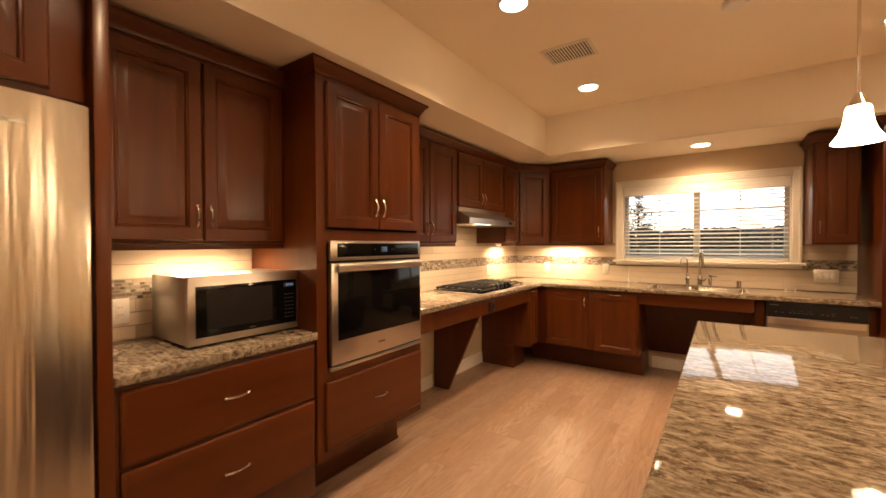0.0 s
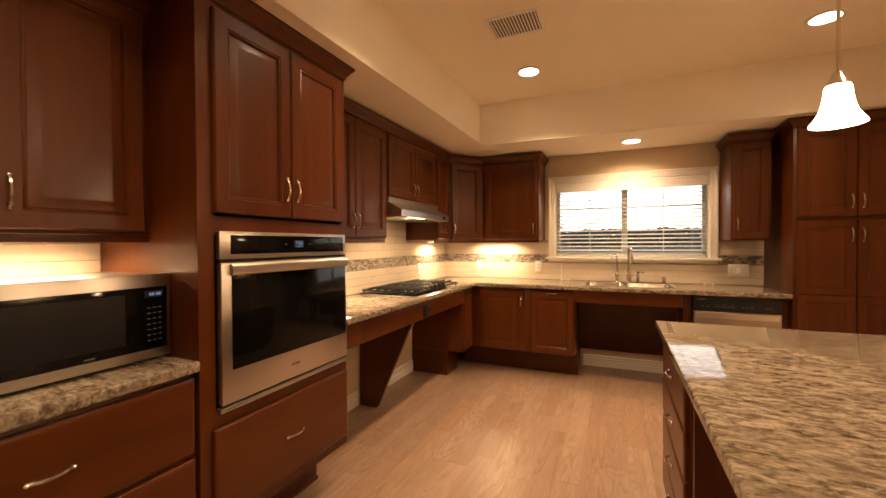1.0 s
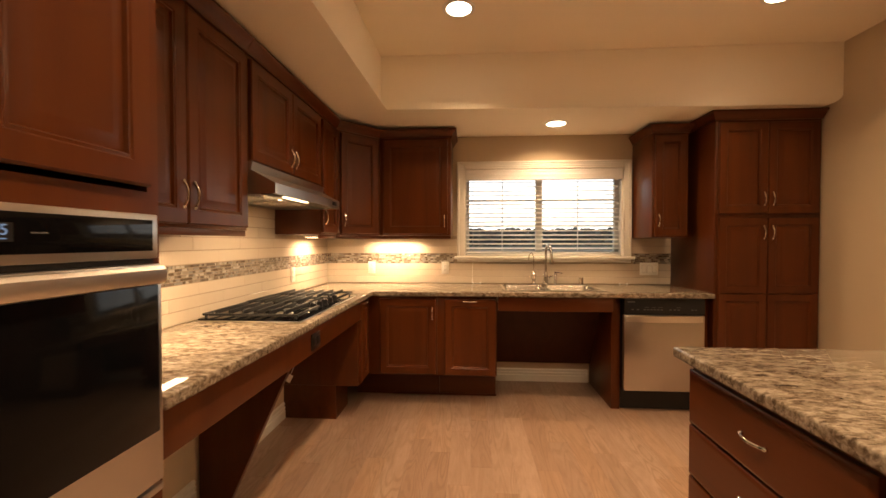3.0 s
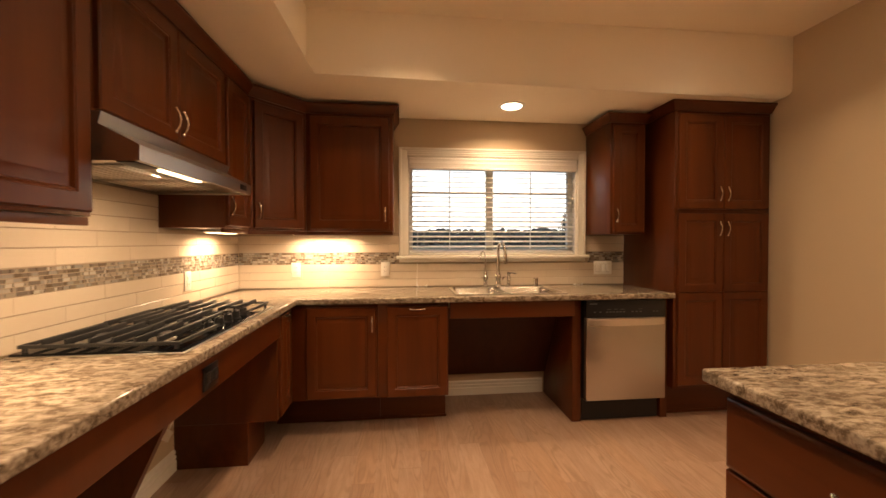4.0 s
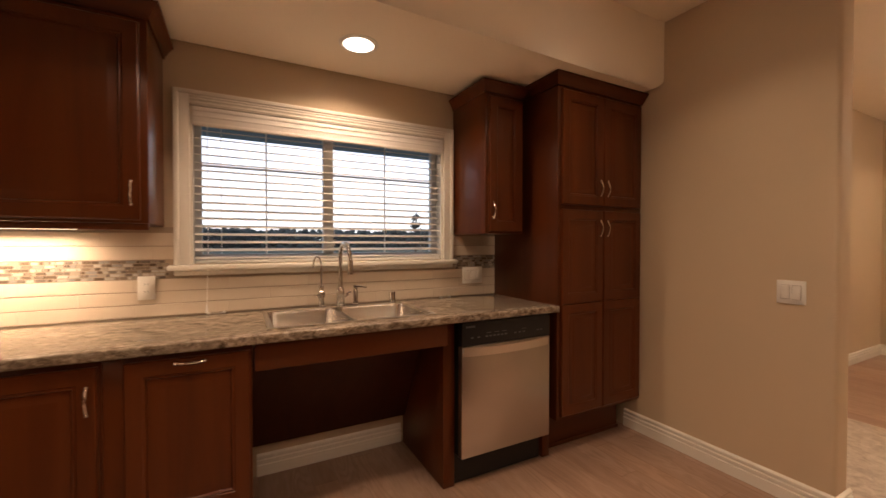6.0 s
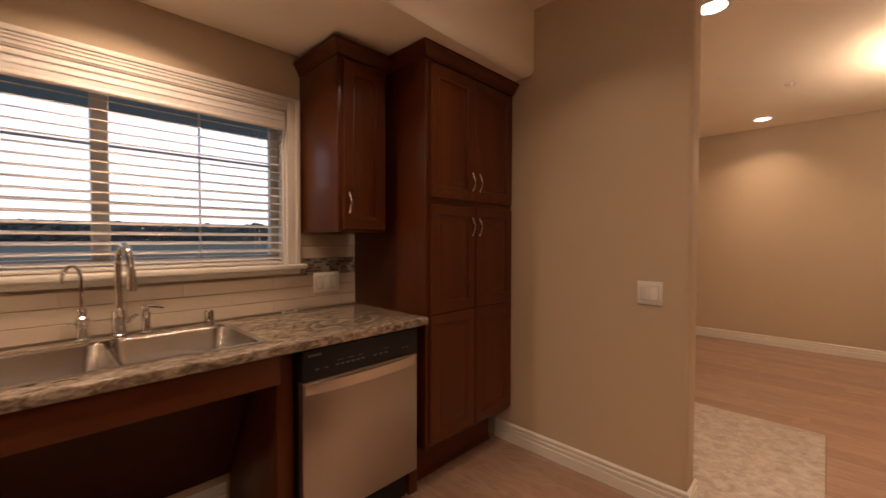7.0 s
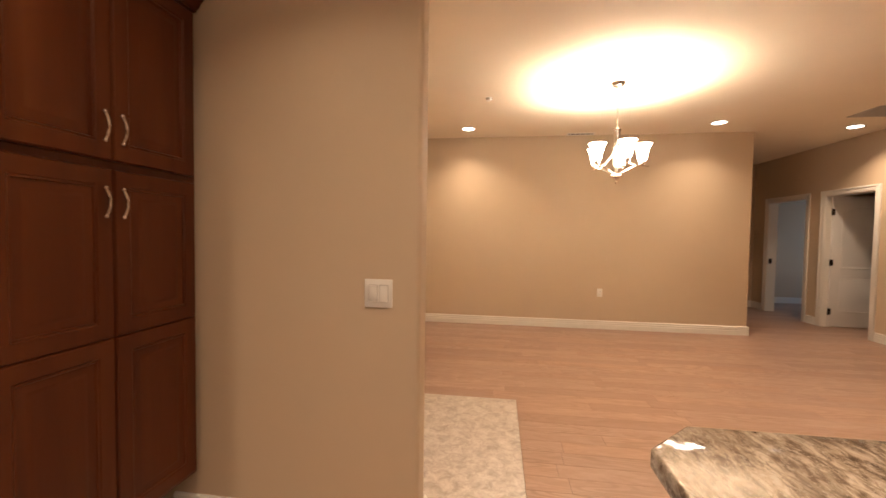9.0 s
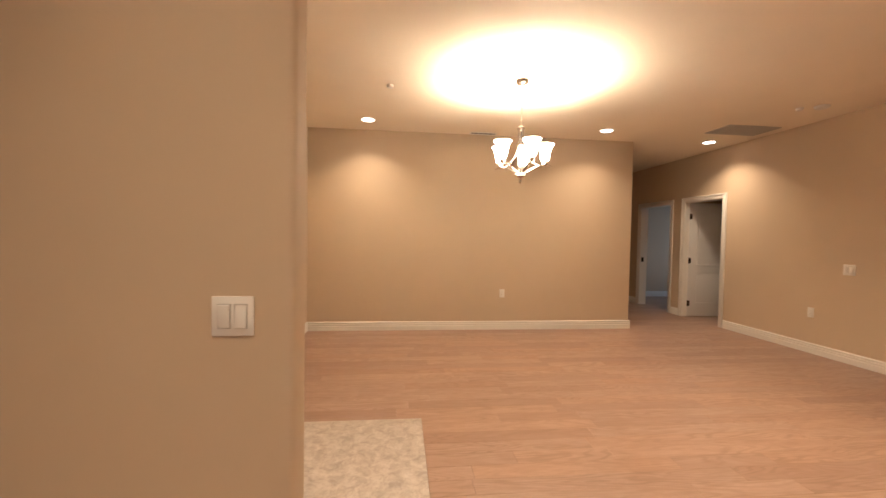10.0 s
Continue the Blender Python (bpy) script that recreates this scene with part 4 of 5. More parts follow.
for z0, z1 in ((0.664, 0.858), (0.478, 0.655), (0.294, 0.469), (0.108, 0.285)):
    island_drawer(-2.706, -2.045, z0, z1)
bm = prism(bmesh.new(), [(-0.068, 0.56), (1.042, 0.56), (1.042, 2.655), (0.942, 2.757), (-0.068, 2.757)], UNDER, TOP, 0.008, 3)
single("island_worktop", bm, granite, "polished speckled brown granite island worktop with clipped corner", "worktop")

# ---- worktops ----
SX0, SX1, SY0, SY1 = -0.545, 0.235, 4.40, 4.845


def in_l(x, y):
    if SX0 < x < SX1 and SY0 < y < SY1:
        return False
    return x < -1.60 or y > 4.30


bm = cut_slab(bmesh.new(), [WEST + 0.011, -1.60, SX0, SX1, 1.006], [2.173, 4.30, SY0, SY1, NORTH - 0.011], in_l, UNDER, TOP, 0.007)
single("kitchen_worktop", bm, granite, "speckled brown granite worktop turning the corner to the sink", "worktop")
single("microwave_worktop", boxed(WEST + 0.011, -1.598, 0.53, 1.339, UNDER, TOP, bevel=0.007, segments=3), granite, "short speckled granite worktop under the microwave", "worktop")

# ---- appliances ----
def rounded_plate(x0, x1, z0, z1, y0, y1, bevel=0.003, segments=2):
    return boxed(x0, x1, y0, y1, z0, z1, bevel=bevel, segments=segments)


def writing(body_text, size, parent, m, material, name="digits"):
    """Raised lettering as a mesh part."""
    cu = bpy.data.curves.new(name, "FONT")
    cu.body, cu.size, cu.align_x, cu.align_y, cu.extrude = body_text, size, "CENTER", "CENTER", 0.0003
    tmp = bpy.data.objects.new(name, cu)
    me = bpy.data.meshes.new_from_object(tmp)
    bpy.data.objects.remove(tmp)
    me.materials.append(material)
    ob = new(name, me)
    ob.parent = parent
    ob.matrix_basis = m
    return ob


# wall oven, in the frame of its cabinet: x along the wall, -y into the room
oven = thing("wall_oven", west(-1.612, 1.341), "stainless steel wall oven with black glass door", "oven")
OX0, OX1 = 0.068, 0.800
part("cavity", boxed(OX0 + 0.02, OX1 - 0.02, 0.0, 0.55, 0.735, 1.365), dark_plastic, oven)
ctrl = part("control_panel", boxed(OX0, OX1, -0.022, -0.001, 1.280, 1.385, bevel=0.003), steel_h, oven)
part("control_glass", boxed(OX0 + 0.045, OX1 - 0.018, -0.0245, -0.0215, 1.298, 1.371, bevel=0.001), black_glass, ctrl, "black glass control strip")
disp = part("display", boxed(0.432, 0.492, -0.0255, -0.0243, 1.32, 1.352), dark_plastic, ctrl)
writing("7:05", 0.026, disp, pose(0.462, -0.0262, 1.339, 90), digit_glow)
part("underline", boxed(0.444, 0.481, -0.0262, -0.0256, 1.324, 1.326), digit_glow, disp)
for x in (0.385, 0.525, 0.54):
    part("legend", boxed(x - 0.006, x + 0.006, -0.0252, -0.0244, 1.334, 1.337), legend_grey, ctrl)
part("vent_gap", boxed(OX0 + 0.004, OX1 - 0.004, -0.012, -0.001, 1.268, 1.279), dark_plastic, oven)
od = part("oven_door", boxed(OX0, OX1, -0.030, -0.002, 0.738, 1.267, bevel=0.004), steel_h, oven)
part("door_glass", boxed(OX0 + 0.042, OX1 - 0.014, -0.033, -0.0295, 0.862, 1.232, bevel=0.001), black_glass, od, "black glass oven window")
bm = bmesh.new()
sec = [(-0.040, 1.218), (-0.050, 1.222), (-0.055, 1.236), (-0.054, 1.254), (-0.047, 1.262), (-0.039, 1.262)]
for x in (OX0 + 0.04, OX1 - 0.012):
    box(bm, x, x + 0.012 if x < 0.4 else x - 0.012, -0.042, -0.029, 1.222, 1.26, 0.002)
ra = [bm.verts.new((OX0 + 0.03, y, z)) for y, z in sec]
rb = [bm.verts.new((OX1 - 0.012, y, z)) for y, z in sec]
for k in range(6):
    bm.faces.new((ra[k], ra[(k + 1) % 6], rb[(k + 1) % 6], rb[k]))
bm.faces.new(ra[::-1])
bm.faces.new(rb)
part("handle", bm, bar_steel, od, "broad brushed steel bar handle")
part("badge", boxed(0.405, 0.455, -0.0312, -0.0298, 0.793, 0.802, bevel=0.0005), nickel, od, "small plain metal badge")
part("bottom_trim", boxed(OX0 - 0.004, OX1 + 0.004, -0.026, -0.001, 0.708, 0.728, bevel=0.004), steel_h, oven)
part("bottom_vent", boxed(OX0 + 0.01, OX1 - 0.01, -0.014, -0.001, 0.729, 0.737), dark_plastic, oven)

# microwave
mw = thing("microwave_oven", west(-1.768, 0.812, TOP), "stainless countertop microwave oven on granite", "microwave")
MW, MH = 0.522, 0.308
part("case", boxed(0.002, MW - 0.002, 0.012, 0.37, 0.014, MH - 0.004, bevel=0.004), steel_v, mw)
face = part("front_frame", boxed(0, MW, -0.014, 0.012, 0.012, MH, bevel=0.004), steel_h, mw)
part("door_glass", boxed(0.03, MW - 0.014, -0.017, -0.0135, 0.045, MH - 0.045, bevel=0.001), black_glass, face, "black glass microwave door")
part("window_screen", boxed(0.075, 0.375, -0.0178, -0.0169, 0.075, MH - 0.065), dark_plastic, face)
part("display", boxed(0.435, 0.495, -0.0178, -0.0169, MH - 0.082, MH - 0.058), dark_plastic, face)
for k, x in enumerate((0.452, 0.461, 0.474, 0.483)):
    part("digit_bar", boxed(x - 0.0028, x + 0.0028, -0.0184, -0.0178, MH - 0.075, MH - 0.065), digit_glow, face)
for r in range(7):
    for c in range(3):
        part("key_mark", boxed(0.442 + 0.018 * c, 0.452 + 0.018 * c, -0.0178, -0.017, 0.075 + 0.019 * r, 0.0775 + 0.019 * r), legend_grey, face)
part("badge", boxed(0.262, 0.29, -0.0178, -0.017, 0.053, 0.058), legend_grey, face)
for x in (0.05, MW - 0.05):
    for y in (0.04, 0.33):
        bm = bmesh.new()
        lathe(bm, [(0.013, 0.0), (0.012, 0.014)], (x, y, 0.001), 12)
        part("foot", bm, dark_plastic, mw)

# refrigerator
fr = thing("refrigerator", west(-1.60, -0.435), "tall stainless steel refrigerator between cherry panels", "refrigerator")
FW = 0.90
part("cabinet", boxed(0.008, FW - 0.008, 0.02, 0.61, 0.03, 1.765, bevel=0.004), steel_v, fr)


def bowed_door(x0, x1, z0, z1):
    bm = bmesh.new()
    n = 10
    cols = []
    for k in range(n + 1):
        u = k / n
        bow = 0.022 * (1 - (2 * u - 1) ** 4)
        cols.append((x0 + (x1 - x0) * u, -0.055 - bow))
    pts = [(x0, 0.012)] + cols + [(x1, 0.012)]
    return prism(bm, pts, z0, z1, 0.004, 2, "high")


dl = part("door", bowed_door(0.003, FW / 2 - 0.003, 0.06, 1.79), fridge_steel, fr)
dr = part("door", bowed_door(FW / 2 + 0.003, FW - 0.003, 0.06, 1.79), fridge_steel, fr)
for d, x in ((dl, FW / 2 - 0.05), (dr, FW / 2 + 0.05)):
    bm = bmesh.new()
    tube(bm, [(x, -0.07, 0.86), (x, -0.12, 0.90), (x, -0.12, 1.66), (x, -0.07, 1.70)], 0.011, 10)
    part("handle", bm, steel_v, d, "upright brushed steel bar handle")
part("badge", boxed(0.68, 0.76, -0.0795, -0.077, 1.70, 1.712, bevel=0.001), steel_h, dr, "plain metal badge")
part("grille", boxed(0.02, FW - 0.02, -0.02, 0.02, 0.004, 0.055), dark_plastic, fr)

# dishwasher
dw = thing("dishwasher", pose(0.352, BASE_Y, 0), "stainless dishwasher with black control strip", "dishwasher")
DWW = 0.592
part("tub", boxed(0.004, DWW - 0.004, 0.035, 0.60, 0.17, 0.878), dark_plastic, dw)
cp = part("control_panel", boxed(0.0, DWW, -0.012, 0.03, 0.757, 0.879, bevel=0.003), dark_plastic, dw, "black control strip with grey legends")
for k, x in enumerate((0.06, 0.10, 0.15, 0.175, 0.2, 0.225, 0.25, 0.275, 0.34, 0.37, 0.40, 0.50, 0.525)):
    bm = bmesh.new()
    box(bm, x - 0.008, x + 0.008, -0.0128, -0.0119, 0.795, 0.802)
    part("button_mark", bm, legend_grey, cp)
for k, x in enumerate((0.15, 0.2, 0.25, 0.385)):
    part("button_mark", boxed(x, x + 0.03, -0.0128, -0.0119, 0.815, 0.818), legend_grey, cp)
part("badge", boxed(0.022, 0.078, -0.0128, -0.0119, 0.852, 0.862), legend_grey, cp)
part("door", boxed(0.0, DWW, -0.010, 0.03, 0.172, 0.754, bevel=0.004), steel_v, dw)
bm = bmesh.new()
N = 14
top, bot = [], []
for k in range(N + 1):
    u = k / N
    bow = 0.012 + 0.028 * math.sin(math.pi * u) ** 0.8
    x = 0.012 + (DWW - 0.024) * u
    top.append((x, -bow))
    bot.append((x, -bow + 0.012))
outline = top + bot[::-1]
prism(bm, outline, 0.704, 0.748, 0.003, 2)
part("handle", bm, bar_steel, dw, "bowed brushed steel bar handle")
part("toe_kick", boxed(0.004, DWW - 0.004, 0.075, 0.10, 0.004, 0.168), dark_plastic, dw, "black toe kick")

# cooktop
ck = thing("gas_cooktop", Matrix.Translation((-1.915, 3.54, TOP)), "black gas cooktop with cast iron grates", "cooktop")
part("tray", boxed(-0.262, 0.262, -0.457, 0.457, 0.0005, 0.012, bevel=0.005, segments=3), black_glass, ck, "glossy black cooktop tray")
part("trim", boxed(-0.268, 0.268, -0.463, 0.463, 0.0002, 0.005, bevel=0.002), steel_h, ck)
BURN = [(-0.12, -0.30, 0.042), (0.11, -0.30, 0.035), (-0.03, 0.0, 0.055), (-0.12, 0.30, 0.038), (0.11, 0.30, 0.03)]
for x, y, r in BURN:
    b = bmesh.new()
    lathe(b, [(r * 1.25, 0.011), (r * 1.2, 0.018), (r, 0.02), (r * 0.98, 0.03), (r * 0.5, 0.031)], (x, y, 0), 20)
    bo = part("burner", b, steel_h, ck, "round burner with black cap")
    c = bmesh.new()
    lathe(c, [(r * 0.92, 0.0305), (r * 0.95, 0.036), (r * 0.85, 0.040), (r * 0.2, 0.041)], (x, y, 0), 20)
    part("burner_cap", c, iron, bo)
for gy0, gy1 in ((-0.445, -0.155), (-0.148, 0.148), (0.155, 0.445)):
    g = bmesh.new()
    x0, x1 = -0.245, (0.245 if abs(gy0 + gy1) > 0.1 else 0.135)
    for y in (gy0, gy1 - 0.012):
        box(g, x0, x1, y, y + 0.012, 0.026, 0.038, 0.002)
    for x in (x0, x1 - 0.012):
        box(g, x, x + 0.012, gy0 + 0.012, gy1 - 0.012, 0.026, 0.038, 0.002)
    for k in range(1, 7):
        x = x0 + (x1 - x0) * k / 7
        v = box(g, x - 0.005, x + 0.005, gy0 + 0.003, gy1 - 0.003, 0.034, 0.054, 0.002)
    for x in (x0 + 0.01, x1 - 0.02):
        for y in (gy0 + 0.005, gy1 - 0.015):
            box(g, x, x + 0.01, y, y + 0.01, 0.012, 0.028)
    part("grate", g, iron, ck, "black cast iron grate")
for k in range(5):
    b = bmesh.new()
    y = -0.17 + 0.085 * k
    lathe(b, [(0.022, 0.012), (0.022, 0.018), (0.018, 0.02), (0.017, 0.046), (0.014, 0.049)], (0.212, y, 0), 18)
    box(b, 0.208, 0.216, y - 0.017, y + 0.017, 0.048, 0.055, 0.002)
    part("knob", b, dark_plastic, ck, "black control knob")

# range hood
hd = thing("range_hood", west(0, 3.024), "slim stainless under-cabinet range hood with its light on", "range hood")
HW = 0.910
prof = [(UPPER_X + 0.03, 1.698), (UPPER_X + 0.02, 1.66), (-1.755, 1.605), (-1.742, 1.598), (-1.742, 1.548), (-1.755, 1.546), (WEST + 0.013, 1.546), (WEST + 0.013, 1.698)]
bm = bmesh.new()
# shell with an open underside
a = [bm.verts.new((0.0, -x, z)) for x, z in prof]
b = [bm.verts.new((HW, -x, z)) for x, z in prof]
for k in (0, 1, 2, 3, 4, 6, 7):
    bm.faces.new((a[k], a[(k + 1) % 8], b[(k + 1) % 8], b[k]))
bm.faces.new(a)
bm.faces.new(b[::-1])
part("shell", bm, steel_h, hd)
part("underside", boxed(0.012, HW - 0.012, 1.758, 2.195, 1.554, 1.560), steel_h, hd)
for x0 in (0.10, 0.45):
    filt = part("baffle", boxed(x0, x0 + 0.30, 1.86, 2.17, 1.5495, 1.5535, bevel=0.001), steel_h, hd, "steel grease filter with ribs")
    for k in range(9):
        part("rib", boxed(x0 + 0.012, x0 + 0.288, 1.872 + 0.033 * k, 1.885 + 0.033 * k, 1.5455, 1.5492, bevel=0.001), bar_steel, filt)
part("lamp_lens", boxed(0.19, 0.45, 1.772, 1.802, 1.546, 1.5538, bevel=0.002), strip_glow, hd, "lit hood lamp lens")
# dark area beside the lit lens, modelled as an unlit second lens
part("dark_lens", boxed(0.03, 0.15, 1.772, 1.83, 1.547, 1.5538, bevel=0.002), dark_plastic, hd, "unlit black lamp lens")
part("switch_panel", boxed(HW - 0.14, HW - 0.06, 1.7395, 1.7425, 1.562, 1.588, bevel=0.001), dark_plastic, hd)

# ---- sink and taps ----
sk = thing("double_sink", Matrix(), "double-bowl stainless sink set into the granite", "sink")
rim = bmesh.new()
mid = -0.185
for d in ((SX0 - 0.012, SX1 + 0.012, SY0 - 0.012, SY0 + 0.012), (SX0 - 0.012, SX1 + 0.012, SY1 - 0.014, SY1 + 0.012), (SX0 - 0.012, SX0 + 0.012, SY0 + 0.012, SY1 - 0.014), (SX1 - 0.012, SX1 + 0.012, SY0 + 0.012, SY1 - 0.014)):
    box(rim, *d, TOP + 0.0005, TOP + 0.004)
part("rim", rim, sink_steel, sk)
part("divider", boxed(mid - 0.012, mid + 0.012, SY0 + 0.012, SY1 - 0.014, TOP - 0.055, TOP - 0.010, bevel=0.008, segments=3), sink_steel, sk)


def bowl(x0, x1, y0, y1, depth):
    bm = bmesh.new()
    levels = [(0.0, TOP + 0.002, 0.05), (0.004, TOP - 0.012, 0.05), (0.012, TOP - depth + 0.045, 0.05), (0.022, TOP - depth + 0.022, 0.05), (0.045, TOP - depth + 0.007, 0.05), (0.085, TOP - depth, 0.05)]
    prev = None
    for inset, z, r in levels:
        ring = []
        for cx, cy, a0 in ((x1 - inset - r, y1 - inset - r, 0), (x0 + inset + r, y1 - inset - r, 90), (x0 + inset + r, y0 + inset + r, 180), (x1 - inset - r, y0 + inset + r, 270)):
            for k in range(5):
                t = radians(a0 + 22.5 * k)
                ring.append(bm.verts.new((cx + r * math.cos(t), cy + r * math.sin(t), z)))
        if prev:
            for k in range(20):
                bm.faces.new((prev[k], prev[(k + 1) % 20], ring[(k + 1) % 20], ring[k]))
        prev = ring
    bm.faces.new(prev)
    ob = part("bowl", bm, sink_steel, sk)
    d = bmesh.new()
    lathe(d, [(0.04, 0), (0.042, 0.003), (0.03, 0.004), (0.026, 0.001)], ((x0 + x1) / 2, (y0 + y1) / 2, TOP - depth + 0.001), 20)
    part("drain", d, chrome, ob)


bowl(SX0 + 0.010, mid - 0.010, SY0 + 0.010, SY1 - 0.012, 0.178)
bowl(mid + 0.010, SX1 - 0.010, SY0 + 0.010, SY1 - 0.012, 0.178)
fc = thing("kitchen_faucet", pose(-0.135, 4.895, TOP), "tall chrome pull-down gooseneck faucet", "faucet")
bm = bmesh.new()
lathe(bm, [(0.03, 0.0), (0.03, 0.008), (0.024, 0.014), (0.023, 0.06), (0.025, 0.07), (0.022, 0.10), (0.0155, 0.112)], sides=20)
part("base", bm, chrome, fc)
arc = [(0, 0, 0.055), (0, 0, 0.16), (0.0, 0, 0.28)]
for k in range(1, 10):
    t = math.pi * k / 9
    arc.append((0.012 * (1 - math.cos(t)), -0.062 * (1 - math.cos(t)), 0.28 + 0.085 * math.sin(t)))
arc.append((0.025, -0.126, 0.26))
part("spout", tube(bmesh.new(), arc, 0.0125, 12), chrome, fc)
part("spray_head", tube(bmesh.new(), [(0.025, -0.126, 0.272), (0.026, -0.128, 0.215), (0.026, -0.128, 0.192)], [0.0155, 0.018, 0.016], 14), chrome, fc)
part("lever", tube(bmesh.new(), [(0.012, 0, 0.055), (0.035, -0.005, 0.06), (0.055, -0.02, 0.085)], [0.011, 0.009, 0.006], 10), chrome, fc)

ft = thing("filter_tap", pose(-0.243, 4.893, TOP), "slender chrome filtered-water tap", "faucet")
bm = bmesh.new()
lathe(bm, [(0.023, 0.0), (0.023, 0.008), (0.016, 0.013), (0.016, 0.05), (0.021, 0.056), (0.021, 0.088), (0.014, 0.096), (0.014, 0.118), (0.008, 0.13)], sides=18)
part("base", bm, chrome, ft)
arc = [(0, 0, 0.12), (0, 0, 0.23)]
for k in range(1, 9):
    t = math.pi * k / 8
    arc.append((-0.028 * (1 - math.cos(t)), -0.032 * (1 - math.cos(t)), 0.23 + 0.06 * math.sin(t)))
part("spout", tube(bmesh.new(), arc, 0.0058, 10), chrome, ft)
part("lever", tube(bmesh.new(), [(-0.015, 0, 0.07), (-0.045, -0.01, 0.07)], [0.005, 0.004], 8), chrome, ft)
sd = thing("soap_dispenser", pose(-0.048, 4.89, TOP), "chrome soap pump beside the faucet", "soap dispenser")
bm = bmesh.new()
lathe(bm, [(0.02, 0), (0.02, 0.006), (0.0155, 0.01), (0.0155, 0.085), (0.012, 0.09), (0.013, 0.118)], sides=16)
part("body", bm, chrome, sd)
part("nozzle", tube(bmesh.new(), [(-0.008, 0, 0.11), (0.02, -0.02, 0.112), (0.055, -0.045, 0.107)], [0.009, 0.006, 0.005], 10), chrome, sd)
bm = bmesh.new()
lathe(bm, [(0.02, 0), (0.02, 0.06), (0.018, 0.066), (0.004, 0.067)], sides=18)
single("air_gap", bm, chrome, "short chrome air gap cap on the worktop", "sink fitting", m=pose(0.183, 4.89, TOP))
for x, y in ((-0.80, 4.91), (0.53, 4.90)):
    bm = bmesh.new()
    tube(bm, [(0.0, 0, 0.004), (0.02, 0.008, 0.005), (0.045, 0.0, 0.004), (0.07, 0.004, 0.004)], [0.002, 0.002, 0.002, 0.002], 6)
    for k in (0.0, 0.07):
        lathe(bm, [(0.002, 0.0), (0.009, 0.003), (0.009, 0.008), (0.003, 0.013)], (k, 0.0, 0.001), 12)
    single("cord_cleat", bm, white_plastic, "small pale blind-cord cleat lying on the worktop", "cleat", "cord cleats", m=pose(x, y, TOP, 0, 0, 8))


tag = bmesh.new()
box(tag, -0.011, 0.011, -0.001, 0.001, -0.02, 0.02)
bmesh.ops.rotate(tag, verts=tag.verts, matrix=Matrix.Rotation(radians(28), 3, "Y"))
tube(tag, [(0.005, 0, 0.019), (0.017, 0, 0.045), (0.03, 0.002, 0.075)], 0.0012, 5)
single("paper_tag", tag, white_plastic, "small white paper tag on the worktop brace", "tag", m=pose(-1.722, 3.112, 0.64))


# ---- outlets and switches ----
def wall_plate(name, m, gangs, kind, label, category, group=""):
    """A plate facing -y at its own place; kind: outlet or rocker."""
    w = 0.072 + 0.046 * (gangs - 1)
    ob = thing(name, m, label, category, group)
    part("plate", boxed(-w / 2, w / 2, -0.007, -0.0005, -0.058, 0.058, bevel=0.003), white_plastic, ob)
    for g in range(gangs):
        x = (g - (gangs - 1) / 2) * 0.046
        if kind == "outlet":
            p = part("socket_face", boxed(x - 0.017, x + 0.017, -0.009, -0.0068, -0.034, 0.034, bevel=0.002), white_plastic, ob)
            for z in (-0.018, 0.018):
                for dx in (-0.006, 0.006):
                    part("slot", boxed(x + dx - 0.001, x + dx + 0.001, -0.0094, -0.0088, z - 0.004, z + 0.005), socket_dark, p)
        else:
            part("rocker_gap", boxed(x - 0.0185, x + 0.0185, -0.0078, -0.0066, -0.036, 0.036), gap_grey, ob)
            bm = boxed(x - 0.0165, x + 0.0165, -0.012, -0.0065, -0.034, 0.034, bevel=0.002)
            for v in bm.verts:
                if v.co.y < -0.01:
                    v.co.y += 0.004 * (v.co.z / 0.034) * (1 if g % 2 else -1)
            part("rocker", bm, white_plastic, ob)
    return ob


yT, xT = NORTH - 0.0105, WEST + 0.0105
for x in (-1.772, -1.063):
    wall_plate("wall_outlet", pose(x, yT, 1.07), 1, "outlet", "white duplex outlet on the tiled backsplash", "outlet", "backsplash outlets")
wall_plate("wall_outlet", pose(xT, 4.205, 1.062, 0, 0, 90), 1, "outlet", "white duplex outlet on the tiled backsplash", "outlet", "backsplash outlets")
wall_plate("wall_outlet", pose(xT, 0.712, 1.062, 0, 0, 90), 1, "outlet", "white duplex outlet on the tiled backsplash", "outlet", "backsplash outlets")
wall_plate("light_switch", pose(0.812, yT, 1.066), 3, "rocker", "white triple switch plate on the backsplash", "switch")
wall_plate("light_switch", pose(EAST, 3.508, 1.050, 0, 0, -90), 2, "rocker", "white double rocker switch on beige wall", "switch")
wall_plate("wall_outlet", pose(FAR, 1.605, 0.512, 0, 0, -90), 1, "outlet", "white outlet low on the living room wall", "outlet")
wall_plate("wall_outlet", pose(4.70, SOUTH, 0.478, 0, 0, 180), 1, "outlet", "white outlet low on the living room wall", "outlet")
wall_plate("light_switch", pose(4.32, SOUTH, 1.01, 0, 0, 180), 2, "rocker", "white double switch on the living room wall", "switch")

